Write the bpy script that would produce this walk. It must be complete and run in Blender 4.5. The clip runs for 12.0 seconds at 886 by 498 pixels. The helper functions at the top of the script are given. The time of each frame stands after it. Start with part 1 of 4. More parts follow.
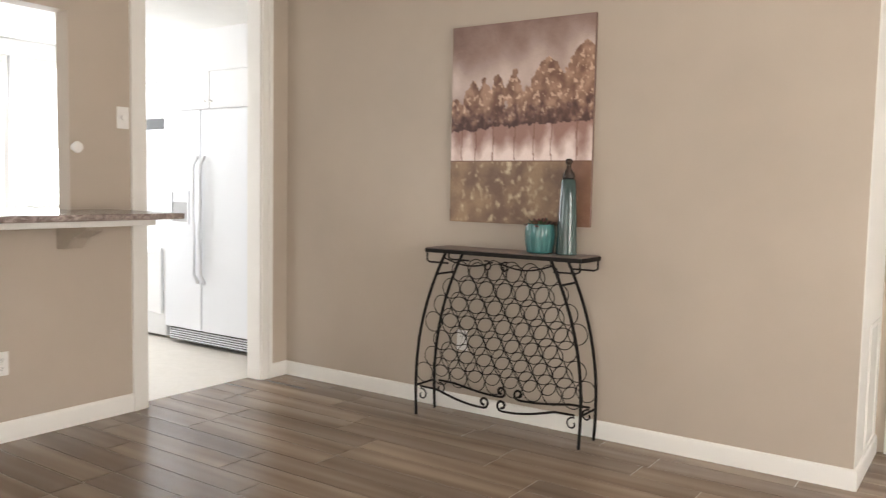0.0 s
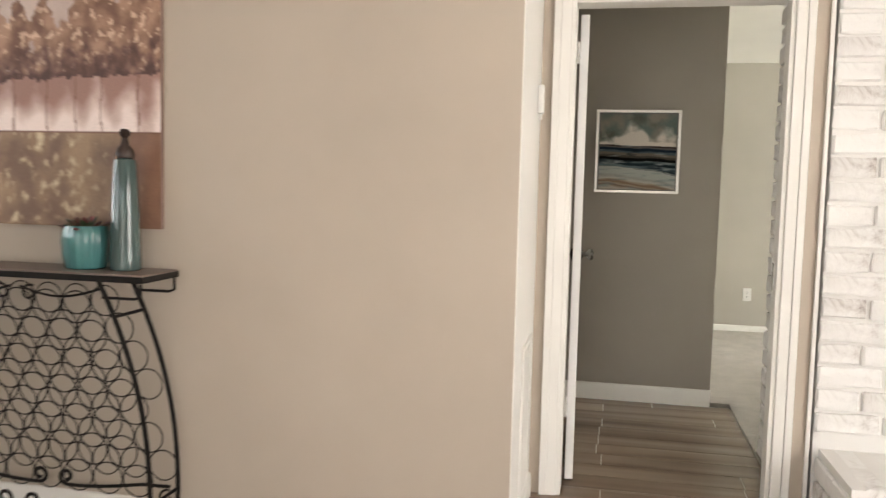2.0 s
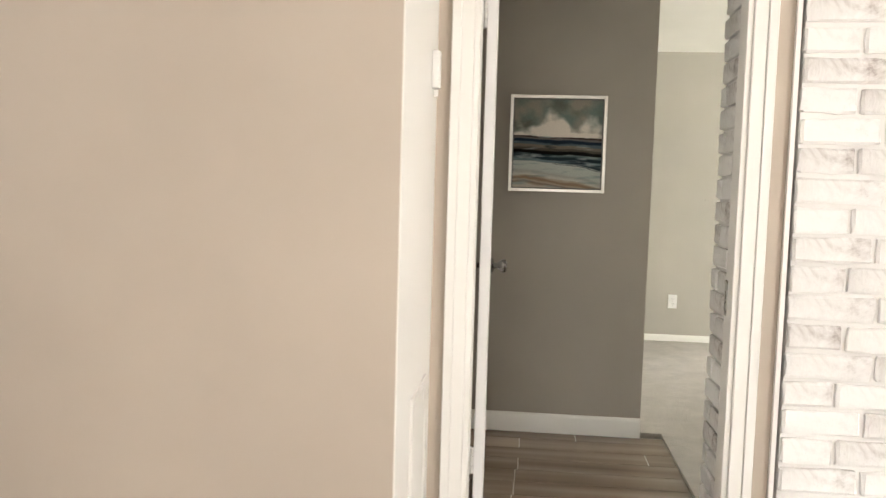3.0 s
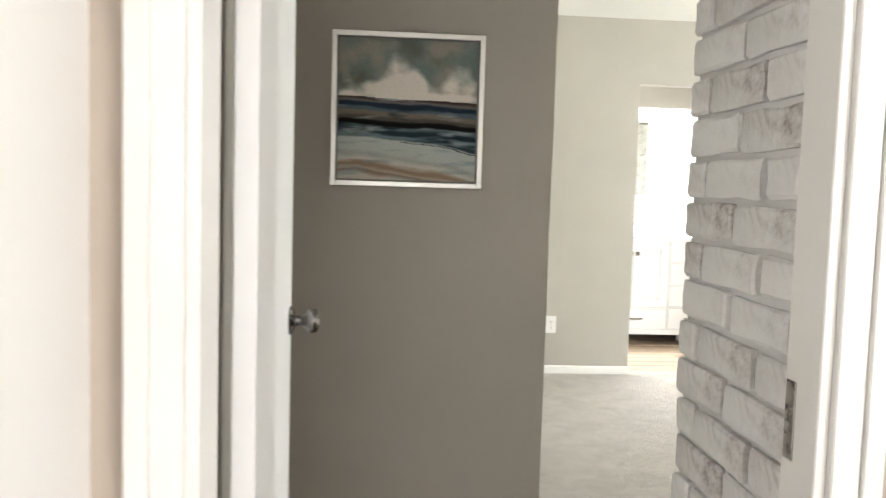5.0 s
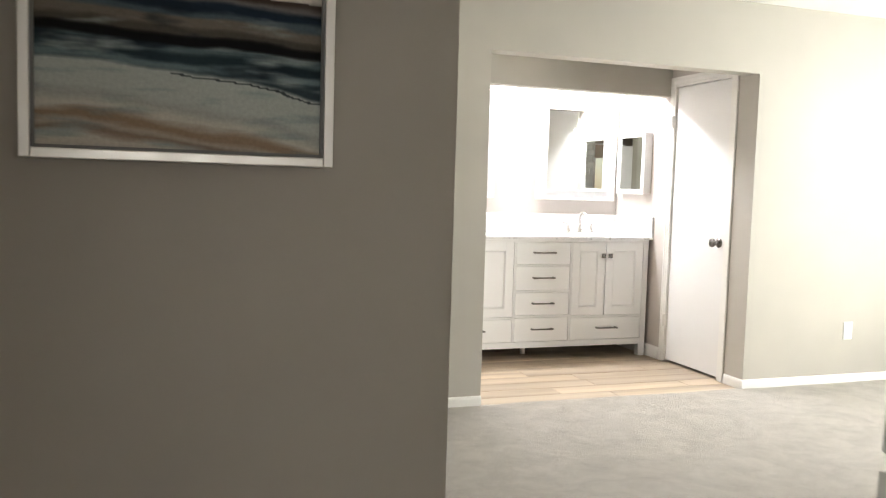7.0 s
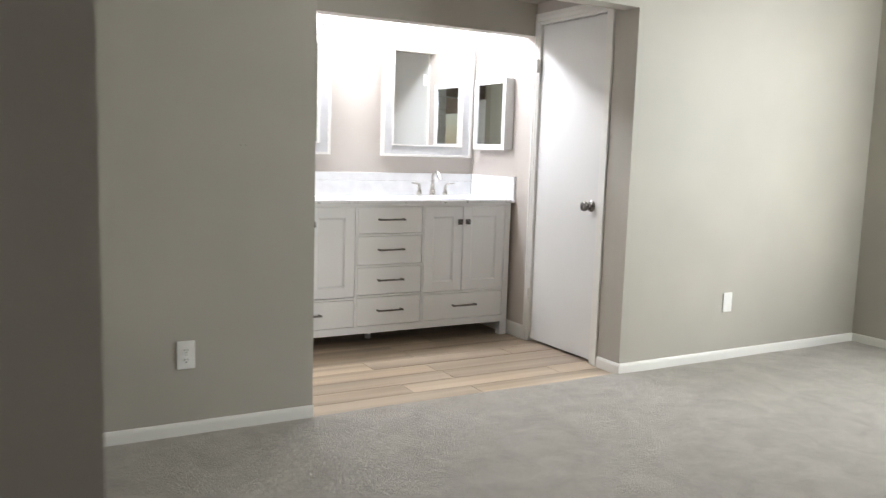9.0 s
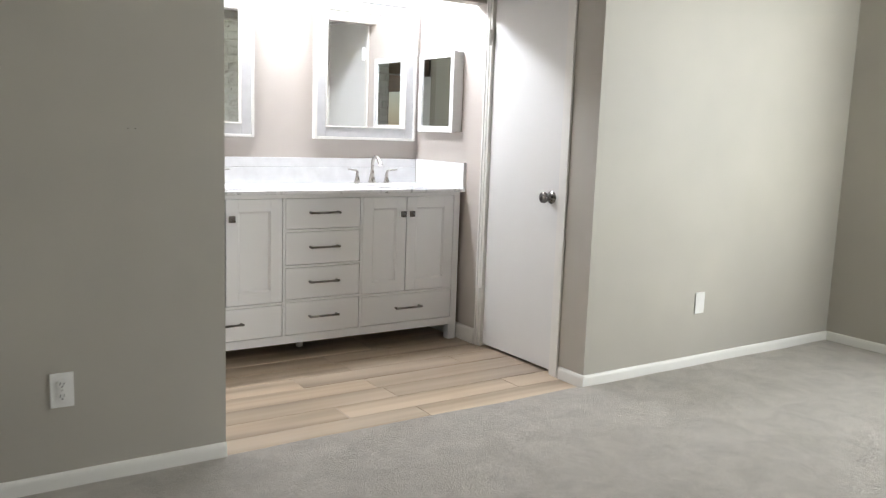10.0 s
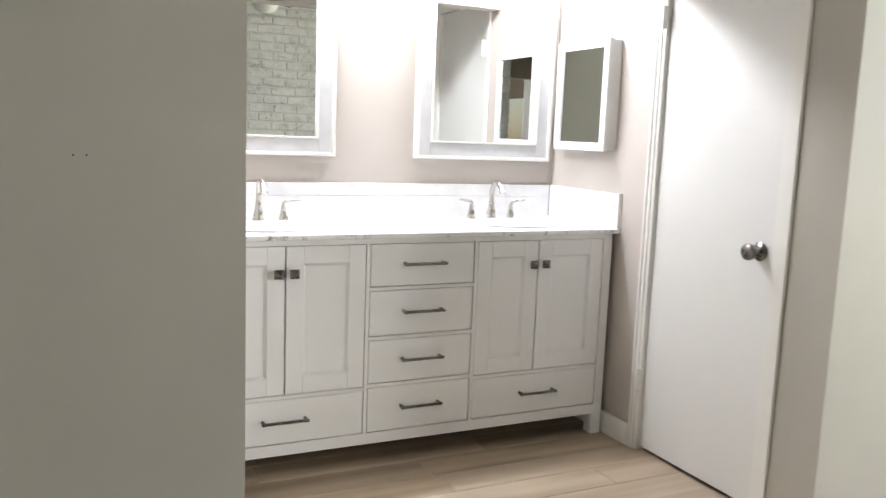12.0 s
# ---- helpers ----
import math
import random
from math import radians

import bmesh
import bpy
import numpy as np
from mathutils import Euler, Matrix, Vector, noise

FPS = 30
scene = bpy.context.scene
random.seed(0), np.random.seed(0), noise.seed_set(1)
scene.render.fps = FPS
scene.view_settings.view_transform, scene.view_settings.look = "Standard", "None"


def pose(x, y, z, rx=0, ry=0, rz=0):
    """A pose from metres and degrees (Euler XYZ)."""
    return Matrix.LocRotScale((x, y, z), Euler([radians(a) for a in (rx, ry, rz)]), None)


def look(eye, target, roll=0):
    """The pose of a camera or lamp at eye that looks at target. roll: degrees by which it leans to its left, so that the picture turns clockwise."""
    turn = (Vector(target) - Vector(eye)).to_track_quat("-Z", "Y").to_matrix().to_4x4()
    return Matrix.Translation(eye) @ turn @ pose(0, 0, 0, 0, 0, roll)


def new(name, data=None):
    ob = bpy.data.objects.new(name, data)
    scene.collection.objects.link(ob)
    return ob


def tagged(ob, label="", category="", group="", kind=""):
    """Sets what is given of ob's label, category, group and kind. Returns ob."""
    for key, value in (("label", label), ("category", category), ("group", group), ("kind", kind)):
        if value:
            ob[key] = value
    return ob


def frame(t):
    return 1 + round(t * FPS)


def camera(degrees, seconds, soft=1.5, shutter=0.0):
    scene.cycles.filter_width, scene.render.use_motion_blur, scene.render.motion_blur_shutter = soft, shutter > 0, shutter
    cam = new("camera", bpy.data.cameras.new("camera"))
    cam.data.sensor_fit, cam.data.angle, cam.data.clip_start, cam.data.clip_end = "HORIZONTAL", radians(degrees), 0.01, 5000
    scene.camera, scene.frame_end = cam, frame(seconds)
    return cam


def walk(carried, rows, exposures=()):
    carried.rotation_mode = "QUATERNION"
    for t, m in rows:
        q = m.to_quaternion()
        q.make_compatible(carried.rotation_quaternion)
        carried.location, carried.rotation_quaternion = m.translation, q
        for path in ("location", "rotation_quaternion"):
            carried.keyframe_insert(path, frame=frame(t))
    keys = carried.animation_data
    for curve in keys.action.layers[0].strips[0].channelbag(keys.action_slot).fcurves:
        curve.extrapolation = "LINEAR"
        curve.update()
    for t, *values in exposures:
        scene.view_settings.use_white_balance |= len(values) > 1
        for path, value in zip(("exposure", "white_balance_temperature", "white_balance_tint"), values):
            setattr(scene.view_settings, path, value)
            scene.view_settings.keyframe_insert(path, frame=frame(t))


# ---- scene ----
cam = camera(57.5, 12.0, soft=1.2, shutter=0.4)

PATH = [
    (0, (0.592, -0.734, 1.271), (-0.545, 0.905, 1.119), 1.1),
    (0.5, (0.586, -0.472, 1.276), (-0.468, 1.22, 1.123), 1.0),
    (1, (0.515, -0.17, 1.277), (-0.362, 1.621, 1.119), 1.1),
    (1.5, (0.419, 0.14, 1.266), (-0.182, 2.041, 1.107), 1.3),
    (2, (0.41, 0.47, 1.267), (0.011, 2.423, 1.106), 1.4),
    (2.5, (0.381, 0.853, 1.26), (0.09, 2.824, 1.095), 1.5),
    (3, (0.417, 1.221, 1.264), (0.214, 3.204, 1.104), 1.6),
    (5, (0.469, 2.749, 1.242), (0.633, 4.737, 1.09), 1.7),
    (5.5, (0.471, 3.051, 1.256), (0.85, 5.009, 1.103), 1.9),
    (6, (0.488, 3.365, 1.242), (1.003, 5.292, 1.089), 2.1),
    (6.5, (0.499, 3.664, 1.221), (1.094, 5.568, 1.072), 1.7),
    (8.3, (0.771, 4.516, 1.191), (1.579, 6.337, 1.011), 1.9),
    (8.5, (0.831, 4.577, 1.185), (1.681, 6.377, 0.992), 1.7),
    (9, (0.967, 4.79, 1.195), (1.949, 6.515, 0.953), 1.8),
    (9.5, (1.086, 5.052, 1.194), (2.148, 6.724, 0.919), 1.8),
    (10, (1.271, 5.286, 1.218), (2.367, 6.934, 0.929), 2.0),
    (10.5, (1.453, 5.587, 1.205), (2.55, 7.235, 0.92), 2.1),
    (11, (1.616, 5.885, 1.215), (2.664, 7.565, 0.935), 2.3),
    (11.5, (1.756, 6.162, 1.236), (2.708, 7.898, 0.955), 2.3),
    (12, (1.853, 6.407, 1.256), (2.705, 8.195, 0.975), 2.2),
]
# seconds, stops, kelvin, tint
EXPOSURES = [(0, -0.12, 6450, 11), (1.5, -0.1, 6450, 11), (3.0, 0.1, 6400, 10), (5.0, 0.31, 6000, 10), (5.5, 0.29, 6000, 10.5), (6.5, -0.12, 6100, 10.5), (7.6, -0.75, 6300, 11),
             (8.5, -1.12, 5950, 10.5), (9.5, -1.22, 5900, 10.5), (10.5, -1.4, 5900, 10.5), (11, -1.5, 5950, 10.5), (11.5, -1.25, 5950, 10.5), (12, -1.1, 6000, 10.5)]
walk(cam, [(t, look(eye, target, roll)) for t, eye, target, roll in PATH], EXPOSURES)

# ---------------------------------------------------------------- light
world = bpy.data.worlds.new("sky")
world.use_nodes = True
scene.world = world
_wn = world.node_tree.nodes
_sky = _wn.new("ShaderNodeTexSky")
_sky.sky_type = "NISHITA"
_sky.sun_disc = False
_sky.sun_elevation, _sky.sun_rotation = radians(48), radians(200)
world.node_tree.links.new(_sky.outputs[0], _wn["Background"].inputs[0])
_wn["Background"].inputs[1].default_value = 0.12


def lamp(name, kind, m, power, colour=(1, 1, 1), size=None, angle=None):
    data = bpy.data.lights.new(name, kind)
    data.energy, data.color = power, colour
    if size:
        data.shape, data.size, data.size_y = "RECTANGLE", size[0], size[1]
    if angle:
        data.angle = radians(angle)
    ob = new(name, data)
    ob.matrix_world = m
    return ob


lamp("sun", "SUN", look((0, -8, 9), (0.6, 0, 0)), 2.5, (1.0, 0.95, 0.87), angle=0.5)
# skylight through the patio door, the kitchen windows, the bedroom window
lamp("patio_daylight", "AREA", look((0.2, -3.72, 1.15), (0.2, 0, 1.1)), 54, (1.0, 0.93, 0.85), (3.4, 2.1))
# added side lamp in an invented east window, brightens the door niche
lamp("side_fill", "AREA", look((3.32, 0.6, 1.35), (0, 0.6, 1.2)), 97, (1.0, 0.93, 0.85), (2.2, 1.5))
lamp("kitchen_daylight", "AREA", look((-6.32, 2.75, 1.65), (0, 2.75, 1.2)), 68, (0.95, 0.98, 1.0), (1.8, 1.3))
# extra lamp at an unseen south window, added to brighten the kitchen
lamp("kitchen_fill_side", "AREA", look((-4.9, -2.12, 1.6), (-4.9, 2, 1.2)), 44, (0.98, 0.99, 1.0), (1.8, 1.3))
lamp("bedroom_daylight", "AREA", look((6.17, 6.2, 1.55), (4.2, 7.9, 0.8)), 175, (1.0, 0.99, 0.965), (1.3, 1.1))
# light thrown up through the same window by the sunlit lawn
lamp("bedroom_lawn_light", "AREA", look((6.17, 6.2, 0.98), (4.3, 8.0, 2.3)), 55, (1.0, 0.99, 0.60), (1.3, 0.36))

# ---------------------------------------------------------------- materials
MATS = {}


class Graph:
    """Short hand for a node material."""

    def __init__(self, name):
        self.mat = bpy.data.materials.new(name)
        self.mat.use_nodes = True
        self.n, self.l = self.mat.node_tree.nodes, self.mat.node_tree.links
        self.b = self.n["Principled BSDF"]
        self.coord = self.n.new("ShaderNodeTexCoord").outputs["Object"]

    def put(self, key, value):
        if hasattr(value, "is_linked"):
            self.l.new(value, self.b.inputs[key])
        else:
            self.b.inputs[key].default_value = value

    def scaled(self, scale):
        m = self.n.new("ShaderNodeMapping")
        m.inputs["Scale"].default_value = scale
        self.l.new(self.coord, m.inputs["Vector"])
        return m.outputs[0]

    def noise(self, scale, detail=4, rough=0.55, vector=None, distortion=0.0):
        t = self.n.new("ShaderNodeTexNoise")
        t.inputs["Scale"].default_value, t.inputs["Detail"].default_value = scale, detail
        t.inputs["Roughness"].default_value, t.inputs["Distortion"].default_value = rough, distortion
        self.l.new(vector if vector else self.coord, t.inputs["Vector"])
        return t.outputs["Fac"]

    def ramp(self, fac, stops):
        r = self.n.new("ShaderNodeValToRGB")
        while len(r.color_ramp.elements) < len(stops):
            r.color_ramp.elements.new(0.5)
        for e, (p, c) in zip(r.color_ramp.elements, stops):
            e.position = p
            e.color = (*c, 1) if len(c) == 3 else c
        self.l.new(fac, r.inputs["Fac"])
        return r.outputs["Color"]

    def mix(self, fac, a, b, mode="MIX"):
        m = self.n.new("ShaderNodeMix")
        m.data_type, m.blend_type = "RGBA", mode
        for key, v in ((0, fac), (6, a), (7, b)):
            if hasattr(v, "is_linked"):
                self.l.new(v, m.inputs[key])
            else:
                m.inputs[key].default_value = v if key == 0 else (*v, 1)
        return m.outputs[2]

    def math(self, op, a, b=0.0):
        m = self.n.new("ShaderNodeMath")
        m.operation = op
        for k, v in enumerate((a, b)):
            if hasattr(v, "is_linked"):
                self.l.new(v, m.inputs[k])
            else:
                m.inputs[k].default_value = v
        return m.outputs[0]

    def bump(self, height, strength=0.3, distance=0.01):
        b = self.n.new("ShaderNodeBump")
        b.inputs["Strength"].default_value, b.inputs["Distance"].default_value = strength, distance
        self.l.new(height, b.inputs["Height"])
        self.l.new(b.outputs[0], self.b.inputs["Normal"])

    def random(self):
        return self.n.new("ShaderNodeObjectInfo").outputs["Random"]


def shade(c, k):
    return tuple(min(1.0, v * k) for v in c)


def painted(name, c, rough=0.6, grain=260.0, bump=0.12, spread=0.06):
    g = Graph(name)
    big = g.noise(1.3, 3)
    g.put("Base Color", g.ramp(big, [(0.3, shade(c, 1 - spread)), (0.7, shade(c, 1 + spread))]))
    g.put("Roughness", rough)
    g.bump(g.noise(grain, 3), bump, 0.002)
    return g.mat


def metal(name, c, rough):
    g = Graph(name)
    g.put("Base Color", (*c, 1))
    g.put("Metallic", 1.0)
    g.put("Roughness", g.ramp(g.noise(40, 4), [(0.3, (rough * 0.8,) * 3), (0.7, (rough * 1.25,) * 3)]))
    return g.mat


def plank_mat(name, dark, mid, light, gloss):
    """Wood-look porcelain plank, grain along x, each plank its own tone."""
    g = Graph(name)
    r = g.random()
    shift = g.n.new("ShaderNodeCombineXYZ")
    g.l.new(g.math("MULTIPLY", r, 37.0), shift.inputs[0])
    g.l.new(g.math("MULTIPLY", r, 91.0), shift.inputs[1])
    add = g.n.new("ShaderNodeVectorMath")
    g.l.new(g.scaled((0.6, 10, 1)), add.inputs[0])
    g.l.new(shift.outputs[0], add.inputs[1])
    v = add.outputs[0]
    grain = g.noise(1.0, 2, 0.4, v)
    col = g.ramp(grain, [(0.3, dark), (0.5, mid), (0.7, light)])
    tone = g.ramp(r, [(0.0, (0.84, 0.84, 0.85)), (1.0, (1.18, 1.17, 1.15))])
    g.put("Base Color", g.mix(1.0, col, tone, "MULTIPLY"))
    g.put("Roughness", gloss)
    return g.mat


def brick_mat(name):
    """Limewashed brick: patchy white over grey-brown clay."""
    g = Graph(name)
    r = g.random()
    wear = g.noise(7, 7, 0.7, None, 0.8)
    fac = g.math("ADD", wear, g.math("MULTIPLY", g.math("SUBTRACT", r, 0.5), 0.24))
    col = g.ramp(fac, [(0.24, (0.36, 0.315, 0.295)), (0.33, (0.62, 0.59, 0.57)), (0.43, (0.77, 0.755, 0.74)), (0.56, (0.85, 0.84, 0.825)), (0.8, (0.87, 0.865, 0.85))])
    pits = g.ramp(g.noise(24, 5, 0.6), [(0.27, (0.3, 0.27, 0.26)), (0.34, (1, 1, 1))])
    g.put("Base Color", g.mix(1.0, col, pits, "MULTIPLY"))
    g.put("Roughness", 0.85)
    g.bump(g.noise(55, 6, 0.65), 0.55, 0.006)
    return g.mat


def carpet_mat():
    g = Graph("carpet_pile")
    tuft, patch = g.noise(260, 2), g.noise(6.5, 6, 0.7, None, 0.6)
    col = g.ramp(patch, [(0.32, (0.415, 0.38, 0.335)), (0.64, (0.56, 0.513, 0.455))])
    fleck = g.ramp(tuft, [(0.3, (0.78, 0.78, 0.78)), (0.65, (1.08, 1.08, 1.08))])
    g.put("Base Color", g.mix(1.0, col, fleck, "MULTIPLY"))
    g.put("Roughness", 1.0)
    g.put("Sheen Weight", 0.3)
    g.bump(g.math("ADD", tuft, g.math("MULTIPLY", g.noise(60, 3), 0.8)), 0.9, 0.012)
    return g.mat


def stone_mat(name, stops, scale, rough):
    g = Graph(name)
    g.put("Base Color", g.ramp(g.noise(scale, 9, 0.7, None, 1.6), stops))
    g.put("Roughness", rough)
    return g.mat


def plain(name, c, rough=0.4, metallic=0.0, **more):
    g = Graph(name)
    g.put("Base Color", g.ramp(g.noise(14, 4), [(0.3, shade(c, 0.94)), (0.7, shade(c, 1.05))]))
    g.put("Roughness", rough)
    g.put("Metallic", metallic)
    for k, v in more.items():
        g.put(k.replace("_", " "), v)
    return g.mat


def glow(name, c, strength):
    g = Graph(name)
    g.put("Base Color", (*c, 1))
    g.put("Emission Color", (*c, 1))
    g.put("Emission Strength", strength)
    return g.mat


def colour_mat(name, rough, bump, gloss=0.5):
    g = Graph(name)
    a = g.n.new("ShaderNodeVertexColor")
    a.layer_name = "paint"
    fine = g.ramp(g.noise(160, 4), [(0.3, (0.9, 0.9, 0.9)), (0.7, (1.08, 1.08, 1.08))])
    g.put("Base Color", g.mix(1.0, a.outputs[0], fine, "MULTIPLY"))
    g.put("Roughness", rough)
    g.put("Specular IOR Level", gloss)
    g.bump(g.noise(90, 5), bump, 0.004)
    return g.mat


WALL_BEIGE = painted("wall_paint_beige", (0.47, 0.405, 0.335))
WALL_GREY = painted("wall_paint_greige", (0.34, 0.31, 0.268))
WALL_BED = painted("wall_paint_pale_greige", (0.425, 0.40, 0.352))
# alcove copy of the bedroom greige, lightened and warmed for the vanity light
WALL_BED_LIT = painted("wall_paint_greige_lit", (0.51, 0.468, 0.43))
CEILING = painted("ceiling_paint", (0.78, 0.77, 0.74), 0.8, 120, 0.4)
TRIM = painted("trim_paint", (0.80, 0.785, 0.75), 0.35, 90, 0.05, 0.02)
DOORPAINT = painted("door_paint", (0.77, 0.765, 0.75), 0.4, 60, 0.06, 0.025)
VANPAINT = painted("vanity_paint", (0.83, 0.83, 0.835), 0.38, 60, 0.03, 0.015)
KITCHWHITE = painted("kitchen_white", (0.8, 0.8, 0.8), 0.4, 60, 0.03, 0.02)
PLANK = plank_mat("plank_tile_brown", (0.142, 0.102, 0.07), (0.204, 0.15, 0.106), (0.268, 0.204, 0.15), 0.24)
# alcove planks: brown plank colours raised to carry the vanity lamps' light
PLANK_LIT = plank_mat("plank_tile_brown_lit", (0.27, 0.207, 0.142), (0.41, 0.325, 0.232), (0.52, 0.43, 0.325), 0.3)
GROUT = painted("grout", (0.38, 0.33, 0.275), 0.7, 200, 0.3)
# grout brightened likewise for the lamp-lit alcove floor
GROUT_LIT = painted("grout_lit", (0.52, 0.46, 0.39), 0.7, 200, 0.3)
BRICK = brick_mat("limewashed_brick")
MORTAR = painted("painted_mortar", (0.78, 0.765, 0.745), 0.95, 90, 0.9, 0.1)
CARPET = carpet_mat()
# pale cream stands for window glare on a continuing plank floor
FLOOR_K_GLARE = stone_mat("kitchen_floor_glare", [(0.3, (0.62, 0.57, 0.5)), (0.7, (0.72, 0.67, 0.6))], 6, 0.3)
NICKEL = metal("brushed_nickel", (0.55, 0.53, 0.5), 0.28)
DARKNICKEL = metal("dark_nickel", (0.2, 0.19, 0.18), 0.27)
IRON = plain("black_iron", (0.010, 0.008, 0.007), 0.6, 0.0, Specular_IOR_Level=0.2)
MIRROR = metal("mirror_silver", (0.9, 0.92, 0.91), 0.0)
for _n in MIRROR.node_tree.nodes:
    if _n.type == "BSDF_PRINCIPLED":
        for _l in list(_n.inputs["Roughness"].links):
            MIRROR.node_tree.links.remove(_l)
        _n.inputs["Roughness"].default_value = 0.0
PLASTIC = plain("white_plastic", (0.8, 0.79, 0.77), 0.35)
SLOT = plain("dark_slot", (0.03, 0.03, 0.03), 0.6)
GRANITE = stone_mat("brown_granite", [(0.35, (0.1, 0.075, 0.065)), (0.5, (0.24, 0.19, 0.17)), (0.62, (0.42, 0.36, 0.33))], 34, 0.2)
MARBLE = stone_mat("veined_white_stone", [(0.33, (0.22, 0.22, 0.23)), (0.40, (0.6, 0.6, 0.61)), (0.46, (0.86, 0.86, 0.87))], 11, 0.15)
SPLASH = plain("white_splash_tile", (0.87, 0.875, 0.885), 0.25)
PORCELAIN = plain("porcelain", (0.87, 0.87, 0.88), 0.08)
FRIDGE = painted("fridge_enamel", (0.8, 0.82, 0.85), 0.3, 500, 0.1, 0.01)
SILVERFRAME = metal("silver_leaf_frame", (0.72, 0.7, 0.66), 0.35)
MIRRORFRAME = plain("silver_grey_mirror_frame", (0.62, 0.62, 0.63), 0.45, 0.1)
WINDOWGLASS = plain("clear_glass", (0.95, 0.97, 0.97), 0.0, 0.0, Transmission_Weight=1.0, IOR=1.1)
BULB = glow("lit_frosted_globe", (1.0, 0.975, 0.96), 325.0)
DOME = glow("lit_dome_glass", (1.0, 0.97, 0.92), 4.0)

# ---------------------------------------------------------------- mesh tools


def part(name, bm, material, parent=None, label="", smooth=False):
    """Links a bmesh as one mesh object."""
    me = bpy.data.meshes.new(name)
    bmesh.ops.recalc_face_normals(bm, faces=bm.faces)
    bm.to_mesh(me)
    bm.free()
    me.materials.append(material)
    if smooth:
        me.shade_smooth()
        me.set_sharp_from_angle(angle=radians(40))
    ob = new(name, me)
    if parent:
        ob.parent = parent
    if label:
        ob["label"] = label
    return ob


def thing(name, m, label, category, group="", kind=""):
    ob = new(name)
    ob.empty_display_size = 0.1
    ob.matrix_world = m
    return tagged(ob, label, category, group, kind)


def box(bm, x0, x1, y0, y1, z0, z1, bevel=0.0, segments=2):
    v = [bm.verts.new((x, y, z)) for x in (x0, x1) for y in (y0, y1) for z in (z0, z1)]
    f = [bm.faces.new([v[i] for i in q]) for q in ((0, 1, 3, 2), (4, 6, 7, 5), (0, 4, 5, 1), (2, 3, 7, 6), (0, 2, 6, 4), (1, 5, 7, 3))]
    if bevel:
        edges = list({e for q in f for e in q.edges})
        bmesh.ops.recalc_face_normals(bm, faces=f)
        bmesh.ops.bevel(bm, geom=edges, offset=bevel, segments=segments, affect="EDGES", profile=0.6)
    return bm


def boxes(*rows, bevel=0.0):
    bm = bmesh.new()
    for r in rows:
        box(bm, *r, bevel=bevel)
    return bm


def frame_bm(x0, x1, z0, z1, w, y0, y1, bevel=0.0):
    """A rectangular frame in the xz plane, w wide, from y0 to y1."""
    return boxes((x0, x0 + w, y0, y1, z0, z1), (x1 - w, x1, y0, y1, z0, z1),
                 (x0 + w, x1 - w, y0, y1, z0, z0 + w), (x0 + w, x1 - w, y0, y1, z1 - w, z1), bevel=bevel)


def lathe(profile, n=28, bm=None):
    """Turns (radius, z) pairs round the z axis."""
    bm = bm or bmesh.new()
    rings = [[bm.verts.new((r * math.cos(2 * math.pi * i / n), r * math.sin(2 * math.pi * i / n), z)) for i in range(n)] for r, z in profile]
    for a, b in zip(rings, rings[1:]):
        for i in range(n):
            bm.faces.new((a[i], a[(i + 1) % n], b[(i + 1) % n], b[i]))
    bm.faces.new(rings[0][::-1])
    bm.faces.new(rings[-1])
    return bm


def tube(points, radius, sides=7, bm=None, closed=False):
    """A round bar along a line of points."""
    bm = bm or bmesh.new()
    pts = [Vector(p) for p in points]
    count, rings, side = len(pts), [], None
    for i, p in enumerate(pts):
        a = pts[(i - 1) % count] if closed or i else p
        b = pts[(i + 1) % count] if closed or i < count - 1 else p
        way = (b - a).normalized()
        if side is None:
            side = way.orthogonal().normalized()
        side = (side - way * side.dot(way)).normalized()
        up = way.cross(side)
        rr = radius[i] if isinstance(radius, (list, tuple)) else radius
        rings.append([bm.verts.new(p + rr * (math.cos(2 * math.pi * k / sides) * side + math.sin(2 * math.pi * k / sides) * up)) for k in range(sides)])
    pairs = list(zip(rings, rings[1:])) + ([(rings[-1], rings[0])] if closed else [])
    for ra, rb in pairs:
        for k in range(sides):
            bm.faces.new((ra[k], ra[(k + 1) % sides], rb[(k + 1) % sides], rb[k]))
    if not closed:
        bm.faces.new(rings[0][::-1])
        bm.faces.new(rings[-1])
    return bm


def arc(cx, cz, r, a0, a1, y, n=14, r1=None):
    r1 = r if r1 is None else r1
    return [(cx + (r + (r1 - r) * i / n) * math.cos(radians(a0 + (a1 - a0) * i / n)), y,
             cz + (r + (r1 - r) * i / n) * math.sin(radians(a0 + (a1 - a0) * i / n))) for i in range(n + 1)]


def moved(bm, m):
    bmesh.ops.transform(bm, matrix=m, verts=bm.verts)
    return bm


def structure(name, bm, material, label, category, smooth=False):
    return tagged(part(name, bm, material, None, "", smooth), label, category, "", "structure")


# ---------------------------------------------------------------- structure
HL, HB, HH, HK = 2.75, 3.25, 2.40, 2.44   # living, bedroom top, hall, kitchen heights

structure("wall_console", boxes((-3.32, 0.122, 3.08, 3.20, 0, HL)), WALL_BEIGE, "warm beige painted living room wall behind the console", "wall")
structure("wall_niche", boxes((0.025, 0.122, 3.20, 3.86, 0, HL)), TRIM, "white painted side wall of the door niche", "wall")
structure("wall_niche_facing", boxes((0.122, 0.126, 3.08, 3.745, 0, HL)), TRIM, "white painted facing board beside the hall door", "wall")
